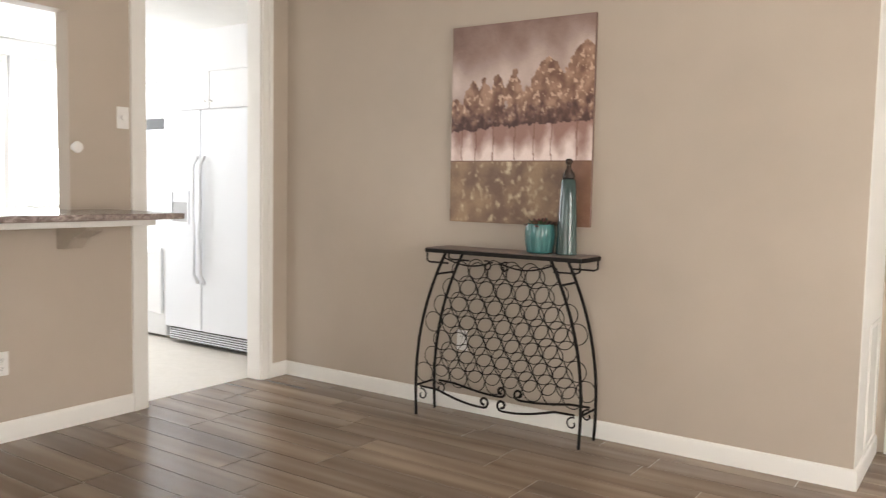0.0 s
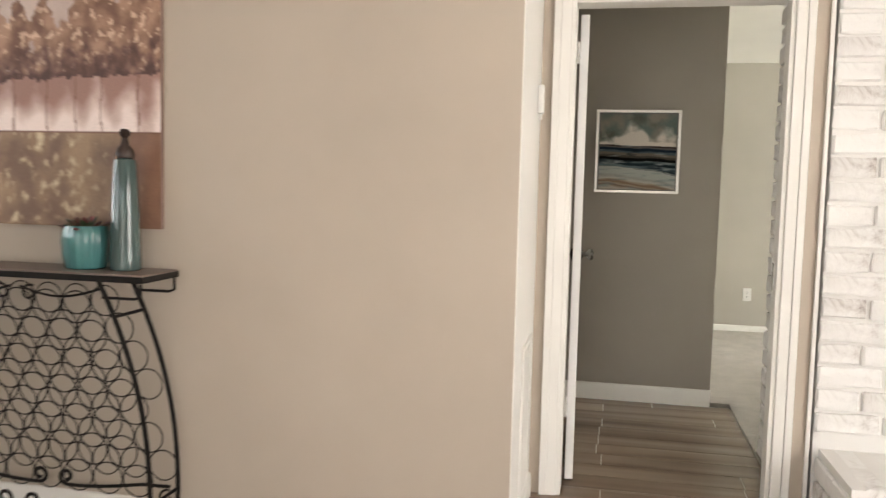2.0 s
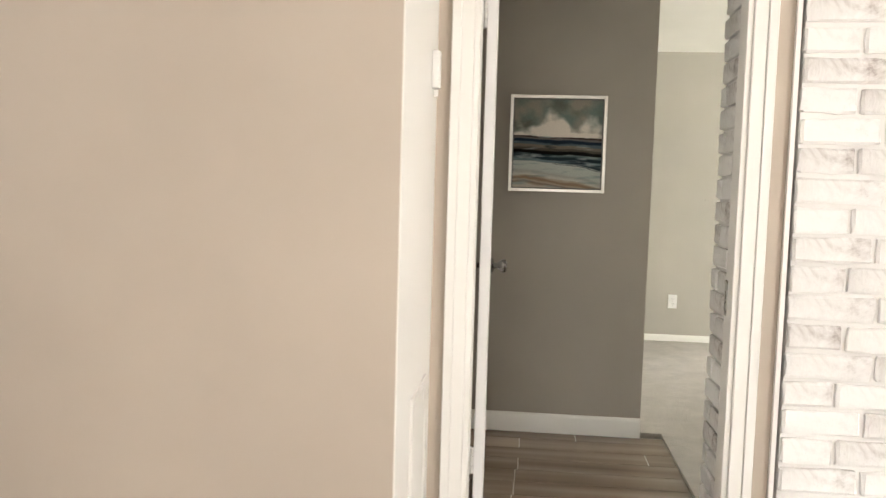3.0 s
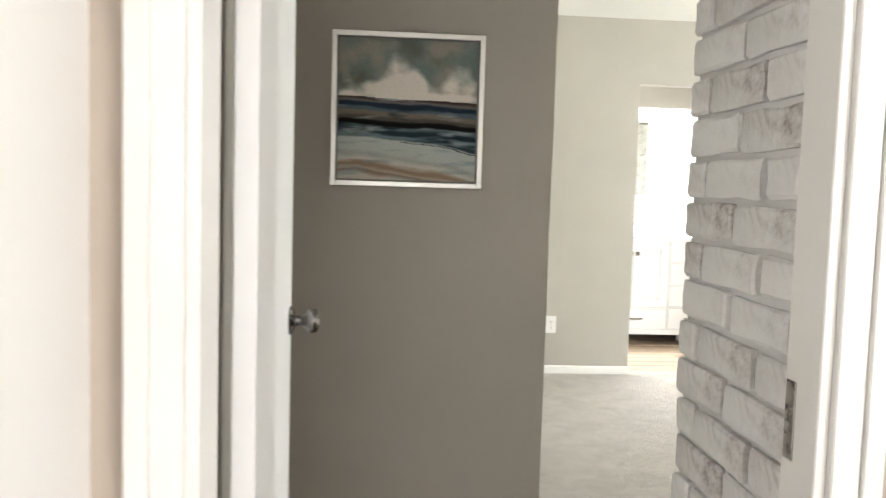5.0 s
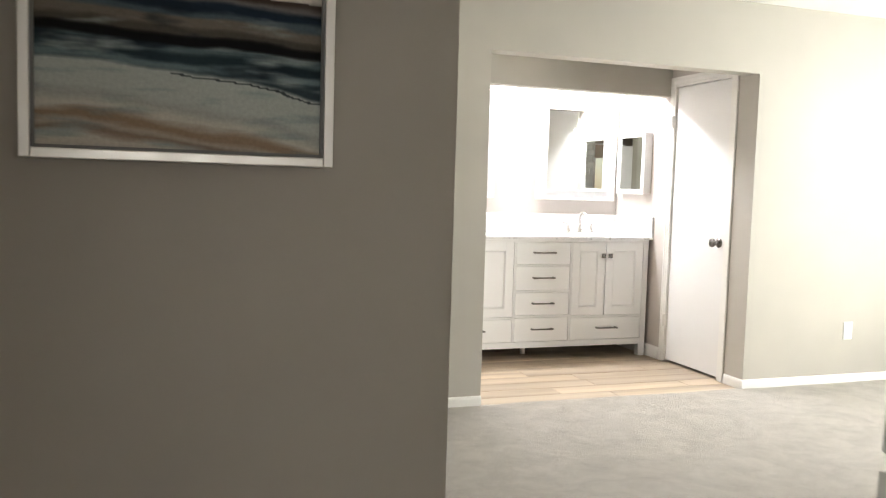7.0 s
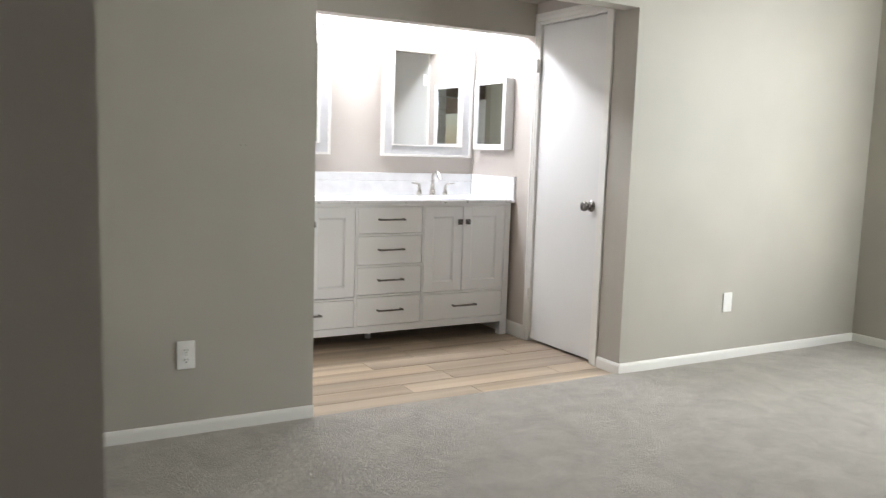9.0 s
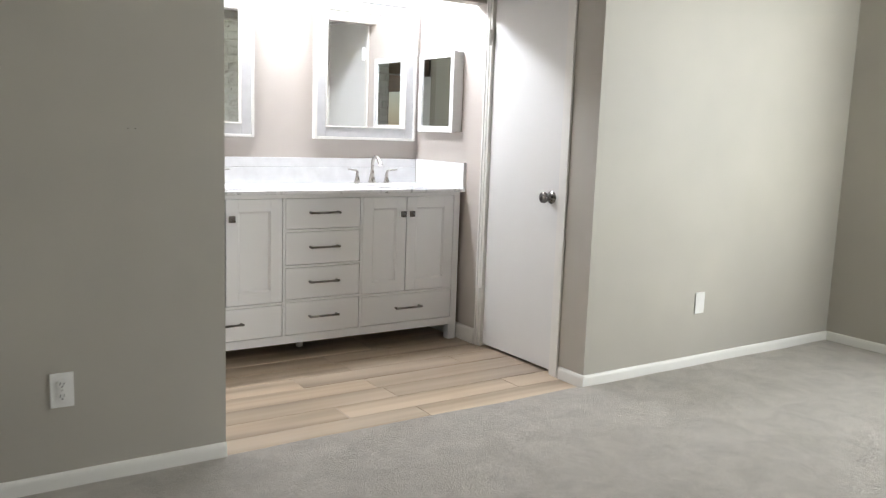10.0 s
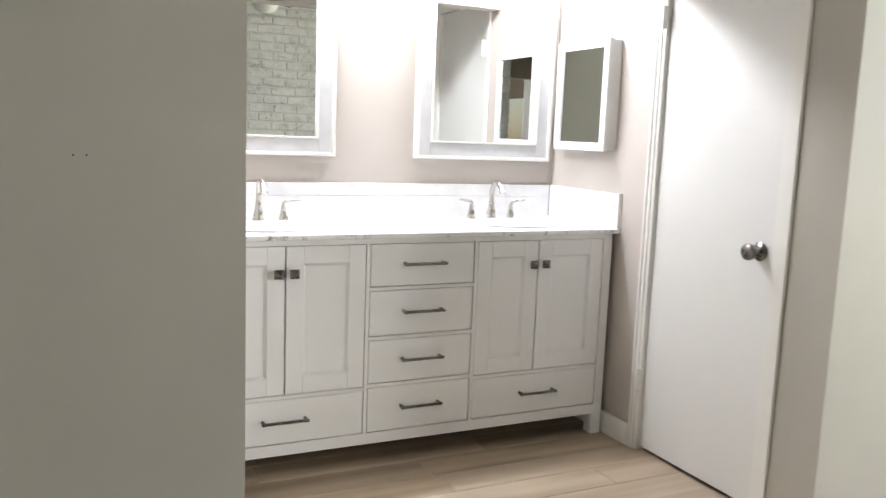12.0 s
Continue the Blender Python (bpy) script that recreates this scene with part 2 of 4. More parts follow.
structure("wall_door", boxes((0.122, 0.245, 3.745, 3.86, 0, HL), (1.06, 1.20, 3.745, 3.828, 0, HL), (0.245, 1.06, 3.745, 3.86, 2.0, HL)), WALL_BEIGE, "beige wall round the hall doorway", "wall")
structure("wall_kitchen", boxes((-3.43, -3.32, -3.6, 1.565, 0, 1.065), (-3.43, -3.32, -3.6, 1.565, 2.12, HL), (-3.43, -3.32, 1.565, 2.0, 0, HL),
                                (-3.43, -3.32, 2.0, 2.85, 2.46, HL), (-3.43, -3.32, 2.85, 4.0, 0, HL)), WALL_BEIGE, "beige wall with pass-through and kitchen doorway", "wall")
structure("wall_living_south", boxes((-3.43, -1.6, -3.72, -3.6, 0, HL), (2.0, 3.2, -3.72, -3.6, 0, HL), (-1.6, 2.0, -3.72, -3.6, 2.2, HL)), WALL_BEIGE, "beige wall round the patio door opening", "wall")
structure("wall_living_east", boxes((3.2, 3.32, -3.72, -0.6, 0, HL), (3.2, 3.32, 1.8, 3.72, 0, HL), (3.2, 3.32, -0.6, 1.8, 0, 0.55), (3.2, 3.32, -0.6, 1.8, 2.15, HL)), WALL_BEIGE, "unseen beige living room wall with an added window opening", "wall")
structure("wall_hall", boxes((-0.72, 1.03, 5.345, 5.465, 0, HB)), WALL_GREY, "greige painted hall wall with white baseboard", "wall")
# unseen wall placed just behind the open door so its hinge gap stays dark
structure("wall_hall_west", boxes((0.0, 0.12, 3.86, 5.345, 0, HL)), WALL_GREY, "unseen greige hall end wall, set close to darken the door gap", "wall")
structure("wall_hall_south", boxes((-0.12, 0.025, 3.74, 3.86, 0, HL)), WALL_GREY, "greige hall wall behind the door", "wall")
structure("wall_bedroom_west", boxes((0.91, 1.03, 5.465, 8.07, 0, HB)), WALL_BED, "pale greige bedroom wall", "wall")
structure("wall_bedroom_header", boxes((1.03, 1.15, 4.52, 5.345, HH, HB)), WALL_BED, "pale greige wall above the hall opening", "wall")
structure("wall_bedroom_north", boxes((0.91, 2.195, 8.07, 8.19, 0, HB), (2.195, 3.97, 8.07, 8.19, 1.968, HB), (3.97, 6.15, 8.07, 8.19, 0, HB)), WALL_BED, "pale greige bedroom wall with vanity alcove opening", "wall")
structure("wall_bedroom_east", boxes((6.03, 6.15, 4.40, 5.5, 0, HB), (6.03, 6.15, 6.9, 8.07, 0, HB), (6.03, 6.15, 5.5, 6.9, 0, 0.8), (6.03, 6.15, 5.5, 6.9, 2.1, HB)), WALL_BED, "pale greige bedroom wall with a window opening", "wall")
structure("wall_bedroom_south", boxes((4.6, 6.03, 4.40, 4.52, 0, HB)), WALL_BED, "pale greige bedroom wall beside the brick chimney", "wall")
structure("wall_alcove_west", boxes((2.075, 2.195, 8.19, 9.80, 0, 2.45)), WALL_BED_LIT, "greige alcove side wall in a lighter, lamp-lit tone", "wall")
structure("wall_alcove_east", boxes((3.97, 4.09, 8.19, 8.31, 0, 2.45)), WALL_BED, "pale greige pier beside the closet door", "wall")
structure("wall_alcove_east_far", boxes((3.97, 4.09, 8.94, 9.80, 0, 2.45), (3.97, 4.09, 8.31, 8.94, 1.99, 2.45)), WALL_BED_LIT, "greige alcove wall round the closet door, lamp-lit tone", "wall")
structure("wall_alcove_back", boxes((2.195, 3.97, 9.68, 9.80, 0, 2.45)), WALL_BED_LIT, "greige wall behind the vanity mirrors, lamp-lit tone", "wall")
structure("closet_back", boxes((4.6, 4.72, 8.19, 9.2, 0, 2.45), (4.09, 4.6, 8.19, 8.2, 0, 2.45), (4.09, 4.6, 9.19, 9.2, 0, 2.45)), WALL_BED, "plain closet walls behind the closed door", "wall")
structure("alcove_soffit", boxes((2.195, 3.97, 8.19, 8.98, 2.11, 2.36), (2.195, 3.97, 8.98, 9.08, 1.915, 2.36)), WALL_BED, "dropped greige soffit over the vanity alcove", "soffit")
structure("wall_kitchen_north", boxes((-6.4, -3.43, 4.0, 4.12, 0, HK)), KITCHWHITE, "white kitchen wall behind the fridge", "wall")
structure("wall_kitchen_west", boxes((-6.4, -6.28, -2.2, 1.85, 0, HK), (-6.4, -6.28, 3.65, 4.0, 0, HK), (-6.4, -6.28, 1.85, 3.65, 0, 1.0), (-6.4, -6.28, 1.85, 3.65, 2.3, HK), (-6.4, -6.28, 2.8, 2.88, 1.0, 2.3)), KITCHWHITE, "white kitchen wall with bright windows", "wall")
structure("wall_kitchen_south", boxes((-6.4, -5.8, -2.32, -2.2, 0, HK), (-4.0, -3.43, -2.32, -2.2, 0, HK), (-5.8, -4.0, -2.32, -2.2, 0, 0.95), (-5.8, -4.0, -2.32, -2.2, 2.25, HK)), KITCHWHITE, "unseen white kitchen wall with an added window", "wall")

structure("ceiling_living", boxes((-3.43, 3.32, -3.72, 3.86, HL, HL + 0.1)), CEILING, "white living room ceiling", "ceiling")
structure("ceiling_hall", boxes((-0.72, 1.03, 3.86, 5.345, HH, HH + 0.1), (1.03, 1.16, 3.86, 4.52, HH, HH + 0.1)), CEILING, "white hall ceiling", "ceiling")
structure("ceiling_kitchen", boxes((-6.4, -3.43, -2.32, 4.12, HK, HK + 0.1)), CEILING, "white kitchen ceiling", "ceiling")
structure("ceiling_alcove", boxes((2.075, 4.72, 8.19, 9.80, 2.45, 2.55)), CEILING, "white alcove ceiling above the vanity lights", "ceiling")
_bm = bmesh.new()
_v = [_bm.verts.new(p) for p in ((0.91, 8.07, 2.39), (6.15, 8.07, 2.39), (6.15, 4.40, 3.12), (0.91, 4.40, 3.12), (0.91, 8.07, 2.5), (6.15, 8.07, 2.5), (6.15, 4.40, 3.25), (0.91, 4.40, 3.25))]
for q in ((0, 1, 2, 3), (7, 6, 5, 4), (0, 4, 5, 1), (1, 5, 6, 2), (2, 6, 7, 3), (3, 7, 4, 0)):
    _bm.faces.new([_v[i] for i in q])
structure("ceiling_bedroom", _bm, CEILING, "white sloping bedroom ceiling", "ceiling")

structure("floor", boxes((-3.43, 3.32, -3.72, 3.86, -0.12, -0.0016), (-0.72, 1.16, 3.86, 5.345, -0.12, -0.0016)), GROUT, "wood-look porcelain plank floor with pale grout", "floor")
structure("floor_alcove", boxes((2.075, 4.72, 8.07, 9.80, -0.12, -0.0016)), GROUT_LIT, "wood-look plank floor of the vanity alcove", "floor")
structure("floor_kitchen", boxes((-6.4, -3.43, -2.32, 4.12, -0.12, -0.002)), FLOOR_K_GLARE, "kitchen floor coloured pale cream for window glare", "floor")
_bm = bmesh.new()   # carpet with a soft uneven surface
_grid = {}
_nx, _ny = 42, 36
for i in range(_nx + 1):
    for j in range(_ny + 1):
        x, y = 1.03 + 5.0 * i / _nx, 4.52 + 3.55 * j / _ny
        _grid[i, j] = _bm.verts.new((x, y, 0.008 + 0.004 * noise.noise((x * 3, y * 3, 0))))
for i in range(_nx):
    for j in range(_ny):
        if i == 0 and _grid[i, j].co.y < 5.36:
            continue
        _bm.faces.new((_grid[i, j], _grid[i + 1, j], _grid[i + 1, j + 1], _grid[i, j + 1]))
for v in [v for v in _bm.verts if not v.link_faces]:
    _bm.verts.remove(v)
_rim = [e for e in _bm.edges if e.is_boundary]
_ext = bmesh.ops.extrude_edge_only(_bm, edges=_rim)
for v in _ext["geom"]:
    if isinstance(v, bmesh.types.BMVert):
        v.co.z = -0.05
structure("carpet", _bm, CARPET, "pale grey-beige cut pile bedroom carpet", "carpet", True)
structure("ground", boxes((-60, 60, -60, 60, -0.3, -0.15)), painted("lawn", (0.08, 0.12, 0.05), 0.9, 30, 0.5, 0.3), "green lawn outside the house", "ground")


def skirting(name, x0, x1, y0, y1, side, h=0.092, d=0.013):
    """A baseboard with a rounded top along a wall; side: the direction it faces."""
    prof = [(0, 0), (d, 0), (d, h - 0.02), (d * 0.92, h - 0.011), (d * 0.68, h - 0.004), (d * 0.3, h), (0, h)]
    bm = bmesh.new()

    def ring(end):
        out = []
        for k, z in prof:
            if side in ("-y", "+y"):
                out.append(bm.verts.new((x1 if end else x0, y0 + (k if side == "+y" else -k), z)))
            else:
                out.append(bm.verts.new((x0 + (k if side == "+x" else -k), y1 if end else y0, z)))
        return out
    a, b = ring(0), ring(1)
    bm.faces.new(a)
    bm.faces.new(b[::-1])
    for i in range(len(prof)):
        j = (i + 1) % len(prof)
        bm.faces.new((a[i], b[i], b[j], a[j]))
    return structure(name, bm, TRIM, "white painted wooden baseboard", "baseboard", True)


skirting("baseboard_console", -3.32, 0.126, 3.08, 3.08, "-y")
skirting("baseboard_niche", 0.126, 0.126, 3.067, 3.725, "+x")
skirting("baseboard_kitchen_side", -3.32, -3.32, -3.6, 1.912, "+x", 0.1)
skirting("baseboard_kitchen_stub", -3.32, -3.32, 2.938, 3.067, "+x")
skirting("baseboard_hall", 0.12, 1.03, 5.345, 5.345, "-y", 0.1)
skirting("baseboard_bedroom_north_a", 1.03, 2.195, 8.07, 8.07, "-y", 0.062)
skirting("baseboard_bedroom_north_b", 3.97, 6.03, 8.07, 8.07, "-y", 0.062)
skirting("baseboard_bedroom_east", 6.03, 6.03, 4.52, 8.057, "-x", 0.062)
skirting("baseboard_alcove_near", 3.97, 3.97, 8.057, 8.245, "-x", 0.062)
skirting("baseboard_alcove_far", 3.97, 3.97, 8.982, 9.68, "-x", 0.09)


def casing(name, a0, a1, top, plane, axis, label, w=0.075, d=0.018, into=0.115, out=-1, into_end=None, w_end=None):
    """Moulded door casing and jamb lining. axis 'x': opening a0..a1 along x in the wall face y=plane; out: the way the face looks."""
    bm = bmesh.new()

    def b(p0, p1, q0, q1, z0, z1):
        q0, q1 = sorted((q0, q1))
        if axis == "x":
            box(bm, p0, p1, q0, q1, z0, z1, 0.002, 1)
        else:
            box(bm, q0, q1, p0, p1, z0, z1, 0.002, 1)
    f = plane
    for k0, k1, dd in ((0.006, 0.62 * w, d * 0.8), (0.62 * w, w, d * 1.15)):
        b(a0 - k1, a0 - k0, f, f + out * dd, 0, top + k1)
        e = (w_end or w) / w
        b(a1 + k0 * e, a1 + k1 * e, f, f + out * dd, 0, top + k1)
        b(a0 - k0, a1 + k0 * e, f, f + out * dd, top + k0, top + k1)
    b(a0 - 0.006, a0 + 0.012, f + out * 0.004, f - out * into, 0, top + 0.006)
    b(a1 - 0.012, a1 + 0.006, f + out * 0.004, f - out * (into_end or into), 0, top + 0.006)
    b(a0 + 0.012, a1 - 0.012, f + out * 0.004, f - out * into, top - 0.012, top + 0.006)
    return structure(name, bm, TRIM, label, "door frame")


casing("door_frame_hall", 0.245, 1.06, 2.0, 3.745, "x", "white moulded wooden casing of the hall doorway", into_end=0.083)
casing("door_frame_kitchen", 2.0, 2.85, 2.46, -3.32, "y", "white moulded casing of the kitchen doorway", w=0.088, out=1)
casing("door_frame_closet", 8.31, 8.94, 1.99, 3.97, "y", "white moulded casing round the closet door", w=0.055, d=0.011, w_end=0.038)

# ---------------------------------------------------------------- doors


def knob_bm(axis):
    """A tulip knob on a round rose, pointing along +z, turned to face axis."""
    bm = lathe([(0.0005, 0), (0.032, 0), (0.033, 0.004), (0.026, 0.010), (0.013, 0.014), (0.011, 0.026), (0.016, 0.034), (0.025, 0.042), (0.029, 0.052), (0.027, 0.062), (0.018, 0.067), (0.0005, 0.068)], 24)
    turn = Vector((0, 0, 1)).rotation_difference(Vector(axis)).to_matrix().to_4x4()
    return moved(bm, turn)


def hinge_bm(h=0.09):
    bm = bmesh.new()
    for i in range(3):
        tube([(0, 0, -h / 2 + i * h / 3 + 0.001), (0, 0, -h / 2 + (i + 1) * h / 3 - 0.001)], 0.006, 10, bm)
    box(bm, -0.002, 0.002, 0.0, 0.028, -h / 2, h / 2)
    return bm


def placed(ob, x, y, z):
    ob.location = (x, y, z)
    return ob


# hall door, standing open at a right angle to its wall
door_hall = thing("door_1", pose(0.266, 3.905, 0, 0, 0, 2.2), "white flush interior door standing open into the hall", "door", "", "structure")
part("door_slab", box(bmesh.new(), 0.0, 0.035, 0.0, 0.755, 0.012, 1.975, 0.002, 1), DOORPAINT, door_hall)
for z in (0.33, 1.82):
    h = part("hinge", moved(hinge_bm(), pose(-0.006, -0.006, z, 0, 0, 20)), TRIM, door_hall, "white painted hinge")
part("door_knob", moved(knob_bm((1, 0, 0)), pose(0.035, 0.685, 0.93)), DARKNICKEL, door_hall, "dark satin nickel door knob", True)
part("door_knob", moved(knob_bm((-1, 0, 0)), pose(0.0, 0.685, 0.93)), DARKNICKEL, door_hall, "dark satin nickel door knob", True)
part("latch_plate", boxes((0.006, 0.029, 0.755, 0.757, 0.90, 0.96)), NICKEL, door_hall)
# black strip filling the gap below the slab
part("door_bottom_strip", boxes((0.006, 0.03, 0.01, 0.745, 0.004, 0.012)), SLOT, door_hall, "black strip under the door")
_strike = part("strike_plate", boxes((1.045, 1.048, 3.796, 3.819, 0.88, 0.99)), NICKEL, None)
tagged(_strike, "nickel strike plate let into the white door jamb", "strike plate")

# closet door in the alcove, closed
door_closet = thing("door_2", pose(3.984, 8.31, 0), "closed white flush closet door with a nickel knob", "door", "", "structure")
part("door_slab", box(bmesh.new(), 0.0, 0.035, 0.016, 0.614, 0.016, 1.973, 0.002, 1), DOORPAINT, door_closet)
for z in (0.30, 1.73):
    part("hinge", moved(hinge_bm(0.085), pose(-0.012, 0.617, z, 0, 0, 90)), TRIM, door_closet, "white painted hinge")
part("door_knob", moved(knob_bm((-1, 0, 0)), pose(0.0, 0.078, 0.905)), DARKNICKEL, door_closet, "satin nickel door knob", True)
part("latch_plate", boxes((-0.002, 0.0, 0.014, 0.018, 0.86, 0.95)), NICKEL, door_closet)

# ---------------------------------------------------------------- wall plates


def plate(name, m, label, category, kind):
    """A cover plate in the xz plane, facing -y at its pose."""
    t = thing(name, m, label, category)
    part("cover_plate", box(bmesh.new(), -0.036, 0.036, -0.006, 0, -0.058, 0.058, 0.003, 2), PLASTIC, t)
    if kind == "outlet":
        for z in (-0.02, 0.02):
            s = part("socket", moved(lathe([(0.0005, 0), (0.0165, 0), (0.0165, 0.003), (0.0005, 0.0031)], 20), pose(0, -0.006, z, 90)), PLASTIC, t)
            part("slots", boxes((-0.007, -0.005, -0.0105, -0.0092, z - 0.002, z + 0.007), (0.005, 0.007, -0.0105, -0.0092, z - 0.002, z + 0.006), (-0.002, 0.002, -0.0105, -0.0092, z - 0.01, z - 0.006)), SLOT, s, "dark socket slots")
        part("screw", moved(lathe([(0.0005, 0), (0.003, 0), (0.003, 0.001), (0.0005, 0.0011)], 10), pose(0, -0.006, 0, 90)), NICKEL, t)
    elif kind == "dimmer":
        part("dimmer_dial", moved(lathe([(0.0005, 0), (0.016, 0), (0.0145, 0.014), (0.0005, 0.015)], 20), pose(0, -0.006, 0, 90)), PLASTIC, t, "round dimmer dial", True)
    else:
        for z in (-0.045, 0.045):
            part("screw", moved(lathe([(0.0005, 0), (0.003, 0), (0.003, 0.001), (0.0005, 0.0011)], 10), pose(0, -0.006, z, 90)), PLASTIC, t)
    return t


plate("wall_outlet", pose(1.652, 8.07, 0.342), "white double power outlet on the greige bedroom wall", "outlet", "outlet")
plate("wall_plate", pose(4.79, 8.07, 0.352), "blank white cover plate on the bedroom wall", "wall plate", "blank")
plate("wall_outlet", pose(-1.905, 3.08, 0.405), "white power outlet behind the wine rack console", "outlet", "outlet")
plate("wall_outlet", pose(-3.32, 1.20, 0.385, 0, 0, 90), "white double power outlet on the half wall", "outlet", "outlet")
plate("dimmer_switch", pose(-3.32, 1.868, 1.61, 0, 0, 90), "white dimmer switch plate with a round dial", "light switch", "dimmer")
_t = thing("door_chime_sensor", pose(0.126, 3.63, 1.60), "small white plastic alarm sensor on the niche wall", "sensor")
part("sensor_body", box(bmesh.new(), 0.0, 0.022, -0.02, 0.02, -0.055, 0.055, 0.004, 2), PLASTIC, _t)
part("sensor_magnet", box(bmesh.new(), 0.0, 0.012, 0.03, 0.045, -0.075, -0.02, 0.003, 2), PLASTIC, _t)
_t = thing("coat_knob", pose(-3.32, 1.588, 1.44), "round white knob fixed at the pass-through edge", "knob")
part("knob_body", moved(lathe([(0.0005, 0), (0.018, 0), (0.014, 0.01), (0.022, 0.02), (0.03, 0.032), (0.026, 0.044), (0.0005, 0.047)], 20), pose(0, 0, 0, 0, 90)), PLASTIC, _t, "", True)

for x in (1.875, 1.898):
    tagged(part("nail_hole", moved(lathe([(0.0003, 0), (0.0018, 0), (0.0018, 0.001), (0.0005, 0.0011)], 10), pose(x, 8.07, 1.192, 90)), SLOT), "small dark nail hole in the bedroom wall", "nail hole")

# return-air grille on the niche wall
_t = thing("return_air_grille", pose(0.126, 3.47, 0.40), "white louvred return air grille low on the niche wall", "vent")
part("grille_frame", moved(frame_bm(-0.15, 0.15, -0.29, 0.29, 0.022, -0.007, 0, 0.002), pose(0, 0, 0, 0, 0, 90)), TRIM, _t)
_slat = None
for i in range(44):
    z = -0.262 + i * 0.0122
    m = pose(0.0015, 0, z, 0, 28, 0)
    if _slat is None:
        _slat = part("slat", boxes((-0.0035, 0.0045, -0.127, 0.127, -0.0012, 0.0012)), TRIM, _t)
    else:
        _s = new("slat", _slat.data)
        _s.parent = _t
        _s.matrix_basis = m
        continue
    _slat.matrix_basis = m
# grey of this sheet stands for the shade between the slats
part("backing", boxes((0.0002, 0.0007, -0.128, 0.128, -0.268, 0.268)), plain("shaded_grille_backing", (0.62, 0.61, 0.59), 0.7), _t, "flat sheet behind the slats, greyed for shade")

# ---------------------------------------------------------------- paintings


def fbm(u, v, s, seed=0.0, octaves=4):
    return noise.fractal((u * s, v * s, seed), 1.0, 2.0, octaves)


def lerp(a, b, k):
    k = max(0.0, min(1.0, k))
    return tuple(p + (q - p) * k for p, q in zip(a, b))


def srgb(c):
    return tuple((v / 255 / 12.92) if v / 255 <= 0.04045 else ((v / 255 + 0.055) / 1.055) ** 2.4 for v in c)


def tree_colour(u, v):
    """Copper autumn trees over a pale mist; u to the right, v down."""
    glowing = math.exp(-((v - 0.30 + 0.1 * u) / 0.12) ** 2)
    c = lerp((128, 102, 92), (210, 194, 186), 0.12 + 0.75 * glowing + 0.45 * fbm(u, v, 3.5, 1))
    crown = False
    for cx, cy, w in ((0.03, 0.38, 0.11), (0.16, 0.295, 0.08), (0.25, 0.285, 0.06), (0.35, 0.27, 0.07), (0.47, 0.25, 0.065), (0.57, 0.33, 0.07), (0.70, 0.20, 0.12), (0.84, 0.27, 0.08), (0.95, 0.14, 0.13)):
        half = w * min(1.0, max(0.0, (v - cy) / 0.13 + 0.12)) ** 0.55
        if v > cy - 0.02 and abs(u - cx) < half + 0.025 * fbm(u, v, 26, cx):
            crown = True
    low = 0.53 - 0.035 * u + 0.025 * fbm(u, v, 14, 5)
    if crown and v < low:
        c = lerp((112, 80, 64), (168, 134, 112), 0.5 + 1.1 * fbm(u, v, 13, 7))
        if fbm(u, v, 34, 9) > 0.34:
            c = lerp(c, (226, 196, 170), 0.7)
        dark = (v - low + 0.11) / 0.11 + 0.9 * fbm(u, v, 20, 11)
        c = lerp(c, (64, 36, 32), 0.9 * max(0, min(1, dark)))
    elif 0.685 > v >= low - 0.02:
        c = lerp((152, 116, 104), (232, 216, 210), (v - 0.53) / 0.12 + 0.3 * math.cos(u * 44) + 0.5 * fbm(u, v, 8, 13) - 0.1)
        if min(abs(u - q - 0.004 * math.sin(v * 40 + q * 50)) for q in (0.085, 0.19, 0.32, 0.475, 0.61, 0.73, 0.9)) < 0.004:
            c = lerp(c, (112, 72, 58), 0.6)
    elif v >= 0.685:
        c = lerp((112, 86, 68), (152, 126, 98), 0.5 + 0.9 * fbm(u, v, 7, 15))
        k = fbm(u, v, 26, 17) + 0.5 * fbm(u, v * 0.5, 8, 18) - 0.9 * abs(u - 0.42) - 0.6 * abs(v - 0.83)
        c = lerp(c, (200, 182, 150), 1.3 * (k + 0.02))
        if u > 0.86:
            c = lerp(c, (124, 84, 66), 0.6)
    if abs(v - 0.687) < 0.004:
        c = (112, 76, 60)
    return c


def blend(stops, w, soft):
    """Colour at height w of a run of bands, each (upper edge, colour), melting over soft."""
    c = stops[0][1]
    for edge, nxt in stops[1:]:
        c = lerp(c, nxt, 0.5 + (w - edge) / soft)
    return c


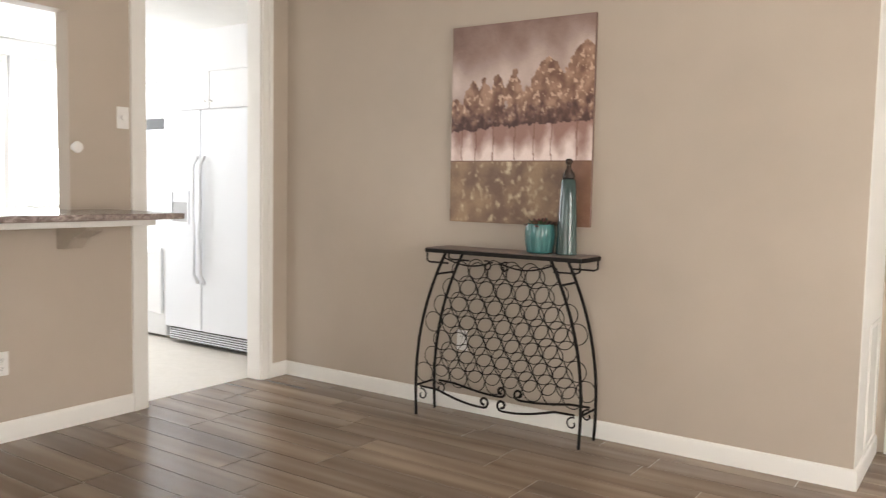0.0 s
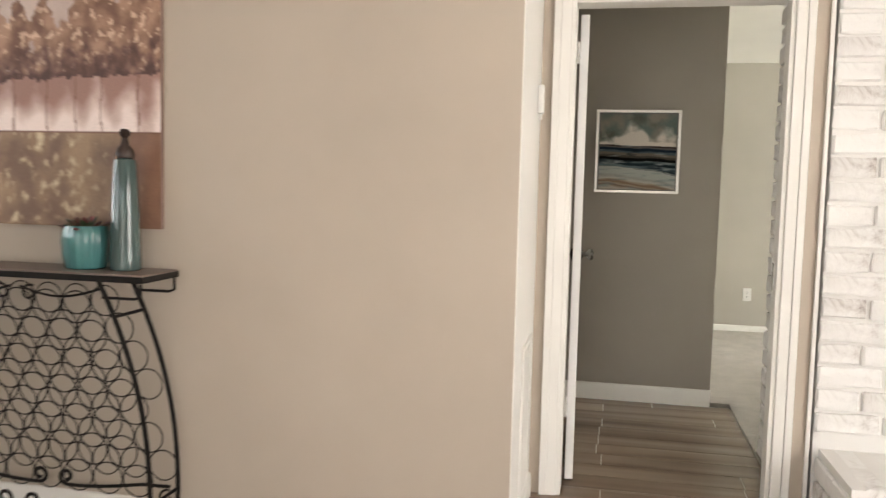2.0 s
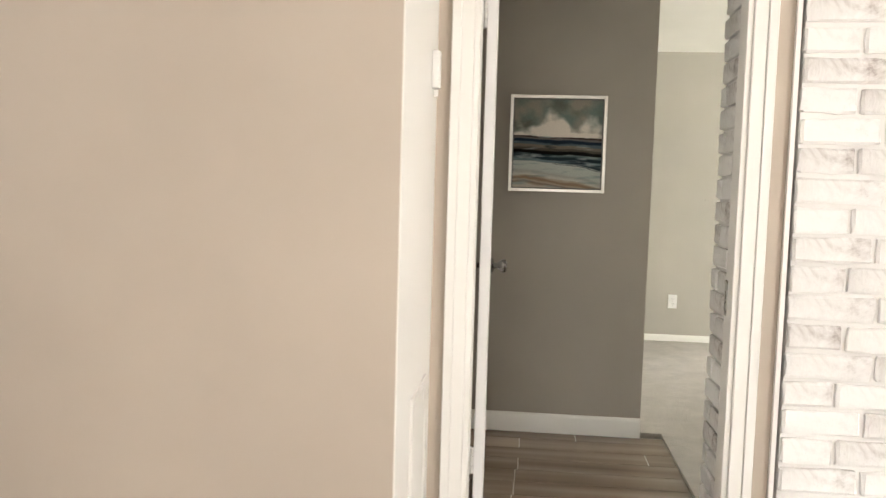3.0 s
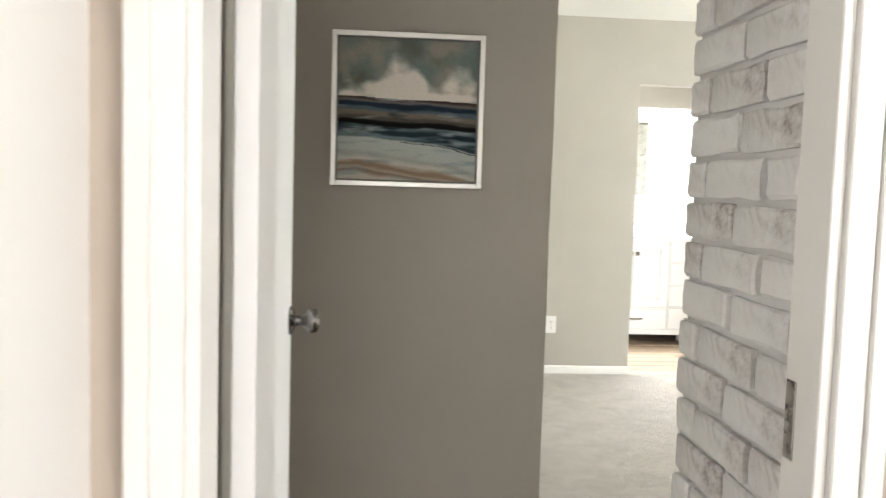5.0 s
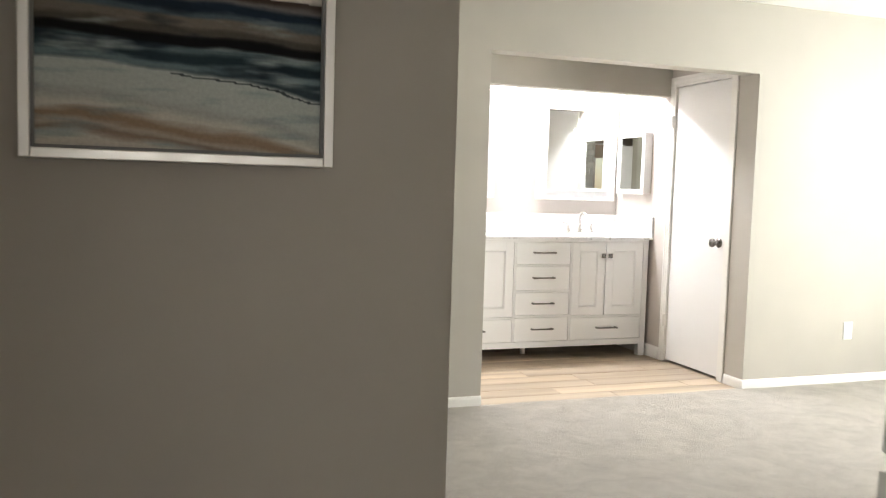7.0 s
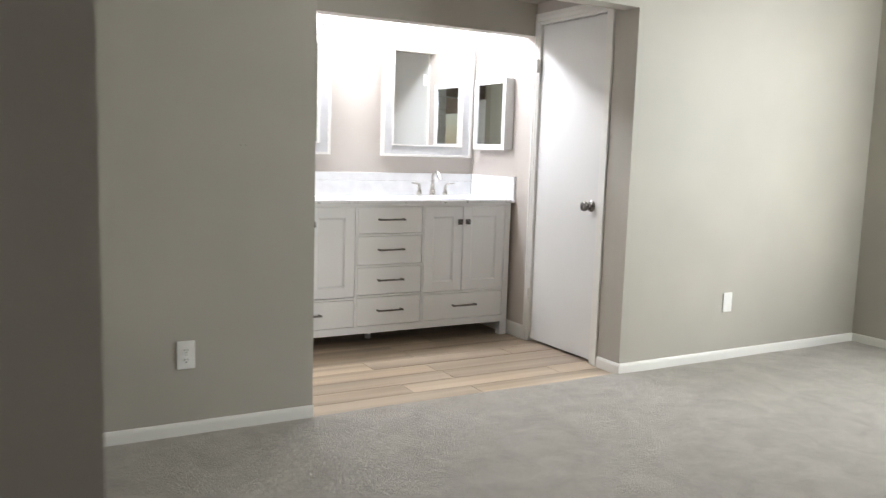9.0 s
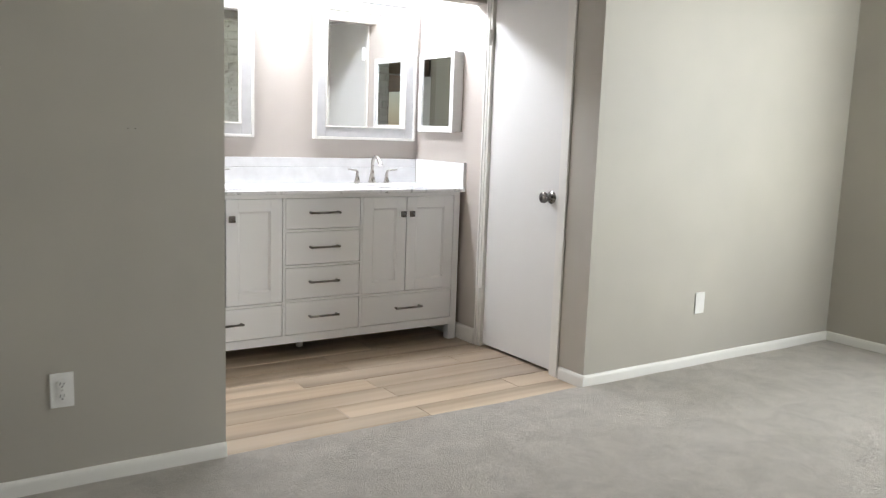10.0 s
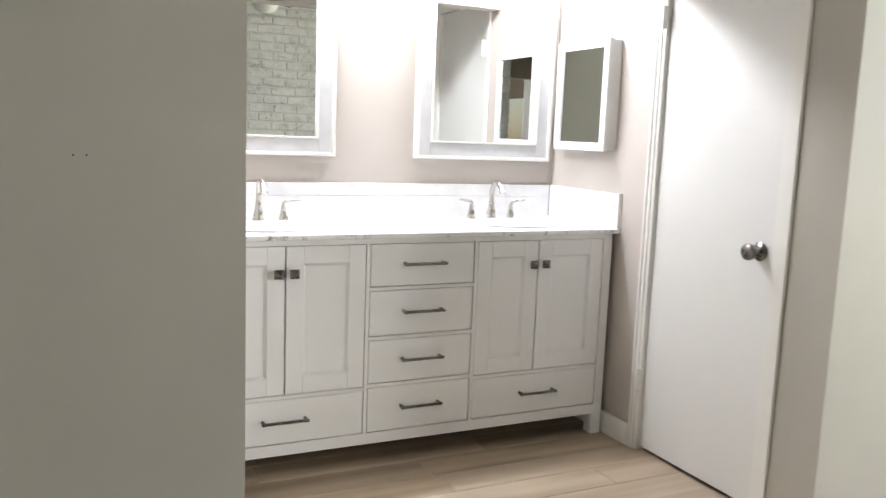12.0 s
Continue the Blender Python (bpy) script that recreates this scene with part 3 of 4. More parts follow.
def sea_colour(u, v):
    """Loose seascape: billowing clouds, dark sea bands, pale foam and sand."""
    slow = fbm(u * 1.2, v * 0.4, 2.2, 21)
    streak = fbm(u * 0.5, v * 3.2, 6, 23)
    fine = fbm(u * 0.6, v * 2.4, 5, 24)
    if v < 0.405 + 0.035 * u + 0.018 * slow:
        c = lerp((140, 135, 124), (106, 119, 114), 0.4 + 1.3 * fbm(u, v, 3.2, 25) + 0.35 * (u - 0.4))
        c = lerp(c, (92, 94, 84), 0.9 * fbm(u, v, 5, 26) + 0.9 * math.exp(-((u - 0.1) / 0.13) ** 2 - ((v - 0.3) / 0.08) ** 2))
        cloud = -0.35 + 0.55 * fbm(u, v, 6, 27)
        for cx, cy, rx, ry in ((0.45, 0.27, 0.17, 0.12), (0.56, 0.35, 0.2, 0.1), (0.88, 0.29, 0.15, 0.12), (0.3, 0.37, 0.24, 0.07), (0.75, 0.41, 0.3, 0.035), (0.02, 0.42, 0.14, 0.05)):
            cloud += 1.15 * math.exp(-(((u - cx) / rx) ** 2 + ((v - cy) / ry) ** 2) ** 1.6)
        cloud -= 0.9 * math.exp(-((u - 0.69) / 0.07) ** 2 - ((v - 0.27) / 0.09) ** 2)
        return lerp(c, (212, 204, 194), 1.25 * cloud)
    w = v - 0.045 * u - 0.02 * slow + 0.012 * streak
    c = blend(((0, (62, 52, 46)), (0.418, (100, 96, 94)), (0.436, (30, 42, 56)), (0.47, (74, 86, 92)), (0.495, (106, 98, 88)), (0.54, (74, 69, 62)), (0.566, (14, 13, 14)),
               (0.602, (80, 94, 96)), (0.632, (36, 50, 56)), (0.662, (100, 116, 120)), (0.69, (48, 60, 66))), w, 0.014)
    c = lerp(c, (20, 28, 36), 1.5 * (fine - 0.1) if 0.44 < w else 0.0)
    c = lerp(c, (150, 158, 156), 1.4 * (fbm(u * 0.5, v * 3, 6, 33) - 0.2))
    c = lerp(c, (13, 12, 13), 1.4 - abs(w - 0.582 - 0.01 * streak) / 0.016)
    shore = v - 0.695 - 0.1 * u * u - 0.02 * slow
    sand = blend(((0, (172, 176, 170)), (0.10, (160, 160, 154)), (0.135, (186, 182, 170)), (0.17, (140, 120, 100)), (0.215, (176, 168, 154)), (0.235, (112, 92, 78)), (0.255, (184, 176, 162))), shore - 0.03 * u + 0.02 * streak, 0.03)
    sand = lerp(sand, (126, 140, 140), 1.2 * (streak - 0.12))
    c = lerp(c, sand, 0.5 + shore / 0.014)
    if 0.006 < shore + 0.012 * fine < 0.013 and u > 0.45:
        c = lerp(c, (30, 36, 42), 0.75)
    return c


def painted_sheet(name, w, h, nu, nv, colour, material, parent, label, relief=0.001):
    """A canvas face in the xz plane, painted vertex by vertex, facing -y."""
    bm = bmesh.new()
    layer = bm.verts.layers.float_color.new("paint")
    rows = []
    for j in range(nv + 1):
        row = []
        for i in range(nu + 1):
            u, v = i / nu, j / nv
            p = bm.verts.new((u * w, -relief * fbm(u, v, 30, 31), (1 - v) * h))
            p[layer] = (*srgb(colour(u, v)), 1)
            row.append(p)
        rows.append(row)
    for a, b in zip(rows, rows[1:]):
        for i in range(nu):
            bm.faces.new((a[i], b[i], b[i + 1], a[i + 1]))
    return part(name, bm, material, parent, label)


ART = colour_mat("oil_on_canvas", 0.42, 0.35)
SEA = colour_mat("watercolour_print", 0.6, 0.0, 0.1)
_t = thing("canvas_painting", pose(-1.995, 3.056, 1.082), "unframed canvas of copper autumn trees over pale mist", "painting")
part("stretched_canvas", box(bmesh.new(), 0, 0.86, 0.002, 0.024, 0, 1.075, 0.003, 2), plain("canvas_edge", (0.23, 0.15, 0.12), 0.7), _t)
painted_sheet("painted_face", 0.86, 1.075, 150, 188, tree_colour, ART, _t, "brown, rose and gold brushwork of trees")
_t = thing("framed_seascape", pose(0.318, 5.305, 1.24), "square seascape print in a thin silver frame", "painting")
part("picture_frame", boxes((0, 0.016, 0, 0.034, 0, 0.48), (0.462, 0.478, 0, 0.034, 0, 0.48), (0.016, 0.462, 0, 0.034, 0, 0.016), (0.016, 0.462, 0, 0.034, 0.464, 0.48), bevel=0.002), SILVERFRAME, _t)
# solid strips, coloured dark for the shadow inside the frame
part("inner_shade_strip", boxes((0.016, 0.021, 0.008, 0.03, 0.016, 0.464), (0.457, 0.462, 0.008, 0.03, 0.016, 0.464), (0.021, 0.457, 0.008, 0.03, 0.016, 0.021), (0.021, 0.457, 0.008, 0.03, 0.459, 0.464)), plain("frame_shadow_gap", (0.16, 0.155, 0.15), 0.6), _t, "strip coloured dark as the shaded gap inside the frame")
_p = painted_sheet("print", 0.436, 0.438, 150, 190, sea_colour, SEA, _t, "teal, white and umber seascape", 0.0)
_p.location = (0.021, 0.016, 0.021)

# ---------------------------------------------------------------- wine rack console

rack = thing("wine_rack_console", pose(-1.517, 2.937, 0), "black wrought iron wine rack console with a dark wooden top", "console table")
part("tabletop", box(bmesh.new(), -0.477, 0.450, -0.108, 0.112, 0.922, 0.945, 0.004, 2), plain("dark_distressed_wood", (0.16, 0.115, 0.095), 0.45), rack, "dark brown distressed wooden top")
part("top_rim", moved(frame_bm(-0.479, 0.452, -0.116, 0.112, 0.008, 0.918, 0.939), pose(0, 0, 0, 90)), IRON, rack)
for s in (-1, 1):
    x = -0.0135 + s * 0.455
    part("end_bracket", tube([(x, -0.105, 0.915), (x, -0.105, 0.874), (x - s * 0.02, -0.105, 0.866), (x - s * 0.14, -0.105, 0.866)], 0.005), IRON, rack)
    part("end_bracket", tube([(x, 0.104, 0.915), (x, 0.104, 0.874), (x - s * 0.02, 0.104, 0.866), (x - s * 0.14, 0.104, 0.866)], 0.005), IRON, rack)


def leg_x(s, z):
    """The bowed outline of the rack: half width at height z."""
    k = z / 0.905
    return 0.325 + 0.172 * (1 - k ** 2.4) + 0.016 * math.sin(math.pi * k)


for s in (-1, 1):
    for y in (-0.09, 0.088):
        pts = [(-0.04 + s * leg_x(s, z) if s < 0 else -0.04 + s * leg_x(s, z), y, z) for z in np.linspace(0.0, 0.918, 22)]
        part("leg", tube(pts, 0.0085, 8), IRON, rack, "", True)
    for z in (0.80, 0.165):
        x = -0.04 + s * leg_x(s, z)
        part("side_rung", tube([(x, -0.09, z), (x, 0.088, z)], 0.006), IRON, rack)
# rings: two faces of touching hoops between the legs
_ring = None
R = 0.0545
for y in (-0.08, 0.078):
    row, z = 0, 0.825
    while z > 0.17:
        half = leg_x(1, z) - 0.03
        cols = [(-0.04 + (k + 0.5 * (row % 2)) * 0.113) for k in range(-5, 6)]
        for cx in cols:
            if abs(cx + 0.04) > half - 0.004:
                continue
            if _ring is None:
                _ring = part("bottle_ring", tube(arc(0, 0, R, 0, 345, 0, 23), 0.0026, 5, None, True), IRON, rack, "", True)
                _r = _ring
            else:
                _r = new("bottle_ring", _ring.data)
                _r.parent = rack
            _r.location = (cx, y, z)
        row, z = row + 1, z - 0.0965

def scroll_rail(y, z, lift):
    """Low rail that dips to a pair of curls at its middle."""
    bm = bmesh.new()
    for s in (-1, 1):
        pts = [(-0.04 + s * 0.47, y, z), (-0.04 + s * 0.36, y, z - 0.002)]
        pts += [(-0.04 + s * (0.36 - 0.28 * k / 8), y, z - 0.002 - 0.05 * lift * math.sin(k / 8 * math.pi / 2)) for k in range(1, 9)]
        pts += [(-0.04 + s * p[0], y, p[2]) for p in arc(0.055, z - 0.052 * lift + 0.03, 0.03, 270, 90 - 200, y, 14, 0.012)]
        tube(pts, 0.0068, 6, bm)
        tube([(-0.04 + s * p[0], y, p[2]) for p in arc(0.458, z - 0.045, 0.034, 70, 70 + 330, y, 16, 0.011)], 0.0045, 6, bm)
    return bm


part("scroll_rail", scroll_rail(-0.09, 0.165, 1.0), IRON, rack, "scrolled lower rail", True)
part("scroll_rail", scroll_rail(0.088, 0.165, 0.6), IRON, rack, "scrolled lower rail", True)
_bm = bmesh.new()
for s in (-1, 1):
    tube([(-0.04 + s * p[0], -0.09, p[2]) for p in arc(0.055, 0.865, 0.03, 60, 400, 0, 18, 0.01)], 0.0045, 6, _bm)
    tube([(-0.04 + s * q, -0.09, 0.9 - 0.035 * math.sin(math.pi * min(1, q / 0.33)) - 0.006) for q in np.linspace(0.02, 0.335, 16)], 0.0045, 6, _bm)
part("top_scroll", _bm, IRON, rack, "scrolled iron under the top", True)

# vase and planter on the console
_t = thing("tall_vase", pose(-1.215, 2.965, 0.944), "tall tapered teal glazed bottle vase with dark neck", "vase")
_teal = plain("teal_glaze", (0.05, 0.085, 0.082), 0.08, Coat_Weight=0.6)
part("vase_body", lathe([(0.0005, 0), (0.05, 0), (0.054, 0.004), (0.054, 0.03), (0.048, 0.2), (0.039, 0.36), (0.036, 0.378), (0.026, 0.385), (0.0005, 0.386)], 12), _teal, _t, "", True)
part("vase_neck", lathe([(0.0005, 0.384), (0.03, 0.384), (0.033, 0.395), (0.028, 0.412), (0.014, 0.43), (0.010, 0.452), (0.017, 0.462), (0.019, 0.472), (0.012, 0.482), (0.0005, 0.484)], 20), plain("dark_bronze_glaze", (0.035, 0.022, 0.018), 0.25), _t, "dark bronze stopper-shaped neck", True)
_t = thing("planter", pose(-1.36, 2.955, 0.944), "ribbed turquoise ceramic pot with a succulent", "planter")
_bm = bmesh.new()
_n, _prof = 72, [(0.058, 0.0), (0.066, 0.006), (0.075, 0.05), (0.078, 0.1), (0.076, 0.125), (0.072, 0.15), (0.068, 0.125), (0.066, 0.12)]
_rings = []
for r, z in _prof:
    ring = []
    for i in range(_n):
        a = 2 * math.pi * i / _n
        k = r * (1 + (0.045 * abs(math.cos(a * 9)) if 0.004 < z < 0.14 else 0.02))
        ring.append(_bm.verts.new((k * math.cos(a), k * math.sin(a), z)))
    _rings.append(ring)
for a, b in zip(_rings, _rings[1:]):
    for i in range(_n):
        _bm.faces.new((a[i], a[(i + 1) % _n], b[(i + 1) % _n], b[i]))
_bm.faces.new(_rings[0][::-1])
_bm.faces.new(_rings[-1])
part("pot", _bm, plain("turquoise_glaze", (0.05, 0.16, 0.16), 0.15, Coat_Weight=0.5), _t, "", True)
_leafmat = Graph("succulent_leaf")
_leafmat.put("Base Color", _leafmat.ramp(_leafmat.random(), [(0.0, (0.035, 0.06, 0.025)), (0.5, (0.08, 0.045, 0.03)), (1.0, (0.16, 0.03, 0.035))]))
_leafmat.put("Roughness", 0.45)
_leaf = None
for k in range(26):
    a, tilt = k * 2.4, 20 + 55 * (k / 26)
    if _leaf is None:
        _b = lathe([(0.0005, 0), (0.006, 0.004), (0.011, 0.022), (0.009, 0.036), (0.0005, 0.046)], 8)
        moved(_b, Matrix.Diagonal((1, 0.4, 1, 1)))
        _leaf = part("leaf", _b, _leafmat.mat, _t, "", True)
        _l = _leaf
    else:
        _l = new("leaf", _leaf.data)
        _l.parent = _t
    rr = 0.012 + 0.042 * (k / 26)
    _l.matrix_basis = pose(rr * math.cos(a), rr * math.sin(a), 0.142 - 0.006 * (k % 3), 0, 0, math.degrees(a) + 90) @ pose(0, 0, 0, tilt)

# ---------------------------------------------------------------- bar and kitchen
_t = thing("bar_counter", pose(0, 0, 0), "brown speckled granite bar top on a painted half wall", "counter")
part("bar_top", box(bmesh.new(), -3.50, -2.70, -2.6, 1.79, 1.093, 1.122, 0.006, 2), GRANITE, _t, "brown granite slab")
part("bar_support", box(bmesh.new(), -3.32, -2.84, -2.55, 1.73, 1.058, 1.0925, 0.004, 1), TRIM, _t, "white painted board")
for y in (1.49, 0.78, 0.0):
    bm = bmesh.new()
    prof = [(-3.3195, 1.0575), (-3.05, 1.0575), (-3.06, 1.03), (-3.18, 0.985), (-3.24, 0.93), (-3.3195, 0.925)]
    a = [bm.verts.new((x, y, z)) for x, z in prof]
    b = [bm.verts.new((x, y + 0.09, z)) for x, z in prof]
    bm.faces.new(a)
    bm.faces.new(b[::-1])
    for i in range(len(prof)):
        j = (i + 1) % len(prof)
        bm.faces.new((a[i], b[i], b[j], a[j]))
    part("corbel", bm, WALL_BEIGE, _t, "beige painted corbel bracket")

fridge = thing("fridge", pose(-4.87, 3.27, 0.02), "white side-by-side fridge freezer with louvred base grille", "fridge")
part("body", box(bmesh.new(), 0.0, 0.985, 0.05, 0.70, 0.02, 1.79, 0.008, 2), FRIDGE, fridge)
for x0, x1, s in ((0.0, 0.44, 1), (0.45, 0.985, -1)):
    d = part("fridge_door", box(bmesh.new(), x0, x1, -0.01, 0.045, 0.11, 1.80, 0.012, 3), FRIDGE, fridge)
    hx = x1 - 0.035 if s > 0 else x0 + 0.035
    part("handle", tube([(hx, -0.012, 1.45), (hx, -0.05, 1.38), (hx, -0.055, 1.0), (hx + s * 0.015, -0.055, 0.85), (hx, -0.05, 0.55), (hx, -0.012, 0.48)], 0.013, 8), FRIDGE, d, "white bar handle", True)
_d = part("water_dispenser", frame_bm(0.09, 0.31, 0.93, 1.19, 0.018, -0.02, -0.009, 0.003), FRIDGE, fridge, "ice and water dispenser")
part("dispenser_recess", boxes((0.108, 0.292, -0.0115, -0.0105, 0.948, 1.1)), plain("grey_plastic", (0.35, 0.35, 0.35), 0.4), _d, "grey dispenser recess")
_g = part("base_grille", boxes((0.02, 0.965, 0.02, 0.05, 0.005, 0.1)), SLOT, fridge, "dark louvred grille")
for i in range(5):
    part("grille_slat", boxes((0.03, 0.955, 0.008, 0.022, 0.014 + i * 0.018, 0.023 + i * 0.018), bevel=0.002), FRIDGE, _g)


def cabinet(name, m, w, d, z0, z1, doors, label):
    """A white kitchen unit with slab doors and small knobs, front at y = 0."""
    t = thing(name, m, label, "cabinet", "white kitchen units")
    part("body", boxes((0, w, 0.02, d, z0, z1)), KITCHWHITE, t)
    for k in range(doors):
        x0, x1 = w * k / doors + 0.004, w * (k + 1) / doors - 0.004
        dr = part("door", box(bmesh.new(), x0, x1, 0, 0.019, z0 + 0.004, z1 - 0.004, 0.003, 1), KITCHWHITE, t)
        kx = x1 - 0.03 if k % 2 == 0 else x0 + 0.03
        part("handle", moved(lathe([(0.0005, 0), (0.006, 0), (0.006, 0.012), (0.013, 0.018), (0.0005, 0.024)], 12), pose(kx, 0, z0 + 0.06 if z0 > 1 else z1 - 0.06, 90)), NICKEL, dr, "small nickel knob", True)
    return t


cabinet("upper_cabinet", pose(-4.93, 3.34, 0), 1.52, 0.6, 1.83, 2.12, 3, "white upper cabinets over the fridge")
cabinet("upper_cabinet", pose(-6.24, 3.6, 0), 1.28, 0.38, 1.83, 2.12, 3, "white upper cabinets over the range")
cabinet("base_cabinet", pose(-6.24, 3.36, 0), 0.5, 0.62, 0.0, 0.9, 1, "white base cabinet beside the range")
_t = thing("range_hood", pose(-5.72, 3.5, 1.66), "white range hood with a black control strip", "range hood")
part("hood_body", box(bmesh.new(), 0, 0.76, 0, 0.48, 0.03, 0.16, 0.006, 1), KITCHWHITE, _t)
part("control_strip", boxes((0.02, 0.74, -0.004, 0.0, 0.05, 0.14)), SLOT, _t, "black control strip")
_t = thing("range", pose(-5.73, 3.34, 0), "white freestanding kitchen range", "range")
part("body", box(bmesh.new(), 0, 0.76, 0, 0.64, 0.02, 0.92, 0.008, 1), KITCHWHITE, _t)
_d = part("oven_door", box(bmesh.new(), 0.02, 0.74, -0.03, -0.001, 0.2, 0.74, 0.008, 1), KITCHWHITE, _t)
part("handle", tube([(0.1, -0.06, 0.7), (0.66, -0.06, 0.7)], 0.01, 8), KITCHWHITE, _d)
structure("kitchen_soffit", boxes((-6.28, -3.43, 3.36, 4.0, 2.121, HK)), KITCHWHITE, "white soffit above the kitchen cabinets", "soffit")
_t = thing("ceiling_light", pose(-4.75, 2.75, HK), "lit white dome ceiling light in the kitchen", "ceiling light")
part("rim", lathe([(0.0005, -0.02), (0.165, -0.02), (0.168, -0.01), (0.16, 0.0), (0.0005, 0.0)], 32), DARKNICKEL, _t, "dark metal rim", True)
part("dome", lathe([(0.0005, -0.1), (0.06, -0.095), (0.11, -0.075), (0.145, -0.04), (0.15, -0.0202), (0.0005, -0.0201)][::-1], 32), DOME, _t, "glowing white glass", True)

# ---------------------------------------------------------------- windows


def window(name, x0, x1, z0, z1, m, label, bars=1):
    t = thing(name, m, label, "window", "", "structure")
    part("window_frame", frame_bm(x0, x1, z0, z1, 0.05, -0.03, 0.03, 0.003), TRIM, t)
    part("window_sill", box(bmesh.new(), x0 - 0.03, x1 + 0.03, -0.1, -0.031, z0 - 0.002, z0 + 0.022, 0.004, 1), TRIM, t)
    w = (x1 - x0 - 0.1) / (bars + 1)
    for k in range(bars):
        part("glazing_bar", boxes((x0 + 0.05 + w * (k + 1) - 0.015, x0 + 0.05 + w * (k + 1) + 0.015, -0.02, 0.02, z0 + 0.05, z1 - 0.05)), TRIM, t)
    for k in range(bars + 1):
        p = part("pane", boxes((x0 + 0.05 + w * k, x0 + 0.05 + w * (k + 1), -0.003, 0.003, z0 + 0.05, z1 - 0.05)), WINDOWGLASS, t)
        p.visible_shadow = False
    return t


window("window_1", -0.7, 0.7, 0.8, 2.1, pose(6.075, 6.2, 0, 0, 0, -90), "white framed bedroom window", 1)
# this east window is invented, a place for the side lamp
window("window_2_unseen", -1.2, 1.2, 0.55, 2.15, pose(3.25, 0.6, 0, 0, 0, -90), "unseen living room window added for the side light", 2)
window("window_3", -1.8, 1.8, 0.0, 2.2, pose(0.2, -3.65, 0, 0, 0, 180), "glazed white patio doors", 2)
window("window_4", -0.46, 0.46, 1.0, 2.3, pose(-6.33, 2.325, 0, 0, 0, 90), "bright white framed kitchen window", 0)
window("window_5", -0.38, 0.38, 1.0, 2.3, pose(-6.33, 3.265, 0, 0, 0, 90), "bright white framed kitchen window", 0)
# unseen south window, added to hold the extra kitchen lamp
window("window_6_unseen", -0.9, 0.9, 0.95, 2.25, pose(-4.9, -2.25, 0, 0, 0, 180), "unseen kitchen side window added for extra light", 1)

structure("backdrop", boxes((-7.6, -7.55, 0.5, 6.0, 0.2, 3.6)), glow("bright_hazy_daylight", (1.0, 1.0, 1.0), 2.5), "overexposed daylight outside the kitchen windows", "backdrop")

# ---------------------------------------------------------------- vanity
VX0, VX1, VY = 2.216, 3.944, 9.145
vanity = thing("vanity_cabinet", pose(0, 0, 0), "white double vanity with shaker doors and drawers", "vanity")
part("body", boxes((VX0 + 0.03, VX1 - 0.03, VY + 0.022, 9.66, 0.105, 0.872)), VANPAINT, vanity)
part("face_frame", boxes((VX0, 2.256, VY, VY + 0.022, 0.09, 0.872), (2.853, 2.866, VY, VY + 0.022, 0.13, 0.852), (3.297, 3.310, VY, VY + 0.022, 0.13, 0.852), (3.904, VX1, VY, VY + 0.022, 0.09, 0.872),
                         (2.256, 3.904, VY, VY + 0.022, 0.852, 0.872), (2.256, 3.904, VY, VY + 0.022, 0.09, 0.132)), VANPAINT, vanity)
for x in (VX0, VX1 - 0.05):
    for y in (VY, 9.61):
        part("leg", boxes((x, x + 0.05, y, y + 0.05, 0, 0.09)), VANPAINT, vanity)
part("side_panel", boxes((VX1 - 0.03, VX1, VY + 0.022, 9.66, 0.09, 0.872)), VANPAINT, vanity)
part("side_panel", boxes((VX0, VX0 + 0.03, VY + 0.022, 9.66, 0.09, 0.872)), VANPAINT, vanity)
part("centre_foot", tube([(3.05, 9.38, 0), (3.05, 9.38, 0.105)], 0.02, 12), PLASTIC, vanity)


def pull_bm(cx, cz, half=0.085):
    bm = tube([(cx - half, VY - 0.026, cz), (cx + half, VY - 0.026, cz)], 0.0058, 8)
    for s in (-1, 1):
        tube([(cx + s * (half - 0.008), VY + 0.0025, cz), (cx + s * (half - 0.008), VY - 0.028, cz)], 0.0068, 8, bm)
    return bm


def knob_square(cx, cz):
    bm = tube([(cx, VY + 0.002, cz), (cx, VY - 0.014, cz)], 0.006, 8)
    v = [bm.verts.new((cx + sx * 0.016, VY - 0.012, cz + sz * 0.016)) for sx, sz in ((-1, -1), (1, -1), (1, 1), (-1, 1))]
    w = [bm.verts.new((cx + sx * 0.0165, VY - 0.018, cz + sz * 0.0165)) for sx, sz in ((-1, -1), (1, -1), (1, 1), (-1, 1))]
    tip = bm.verts.new((cx, VY - 0.029, cz))
    bm.faces.new(v)
    for i in range(4):
        j = (i + 1) % 4
        bm.faces.new((v[i], v[j], w[j], w[i]))
        bm.faces.new((w[i], w[j], tip))
    return bm


def drawer(x0, x1, z0, z1):
    d = part("drawer_front", box(bmesh.new(), x0 + 0.003, x1 - 0.003, VY + 0.002, VY + 0.02, z0 + 0.003, z1 - 0.003, 0.0018, 1), VANPAINT, vanity)
    part("handle", pull_bm((x0 + x1) / 2, (z0 + z1) / 2 + 0.005), DARKNICKEL, d, "brushed nickel bar pull", True)


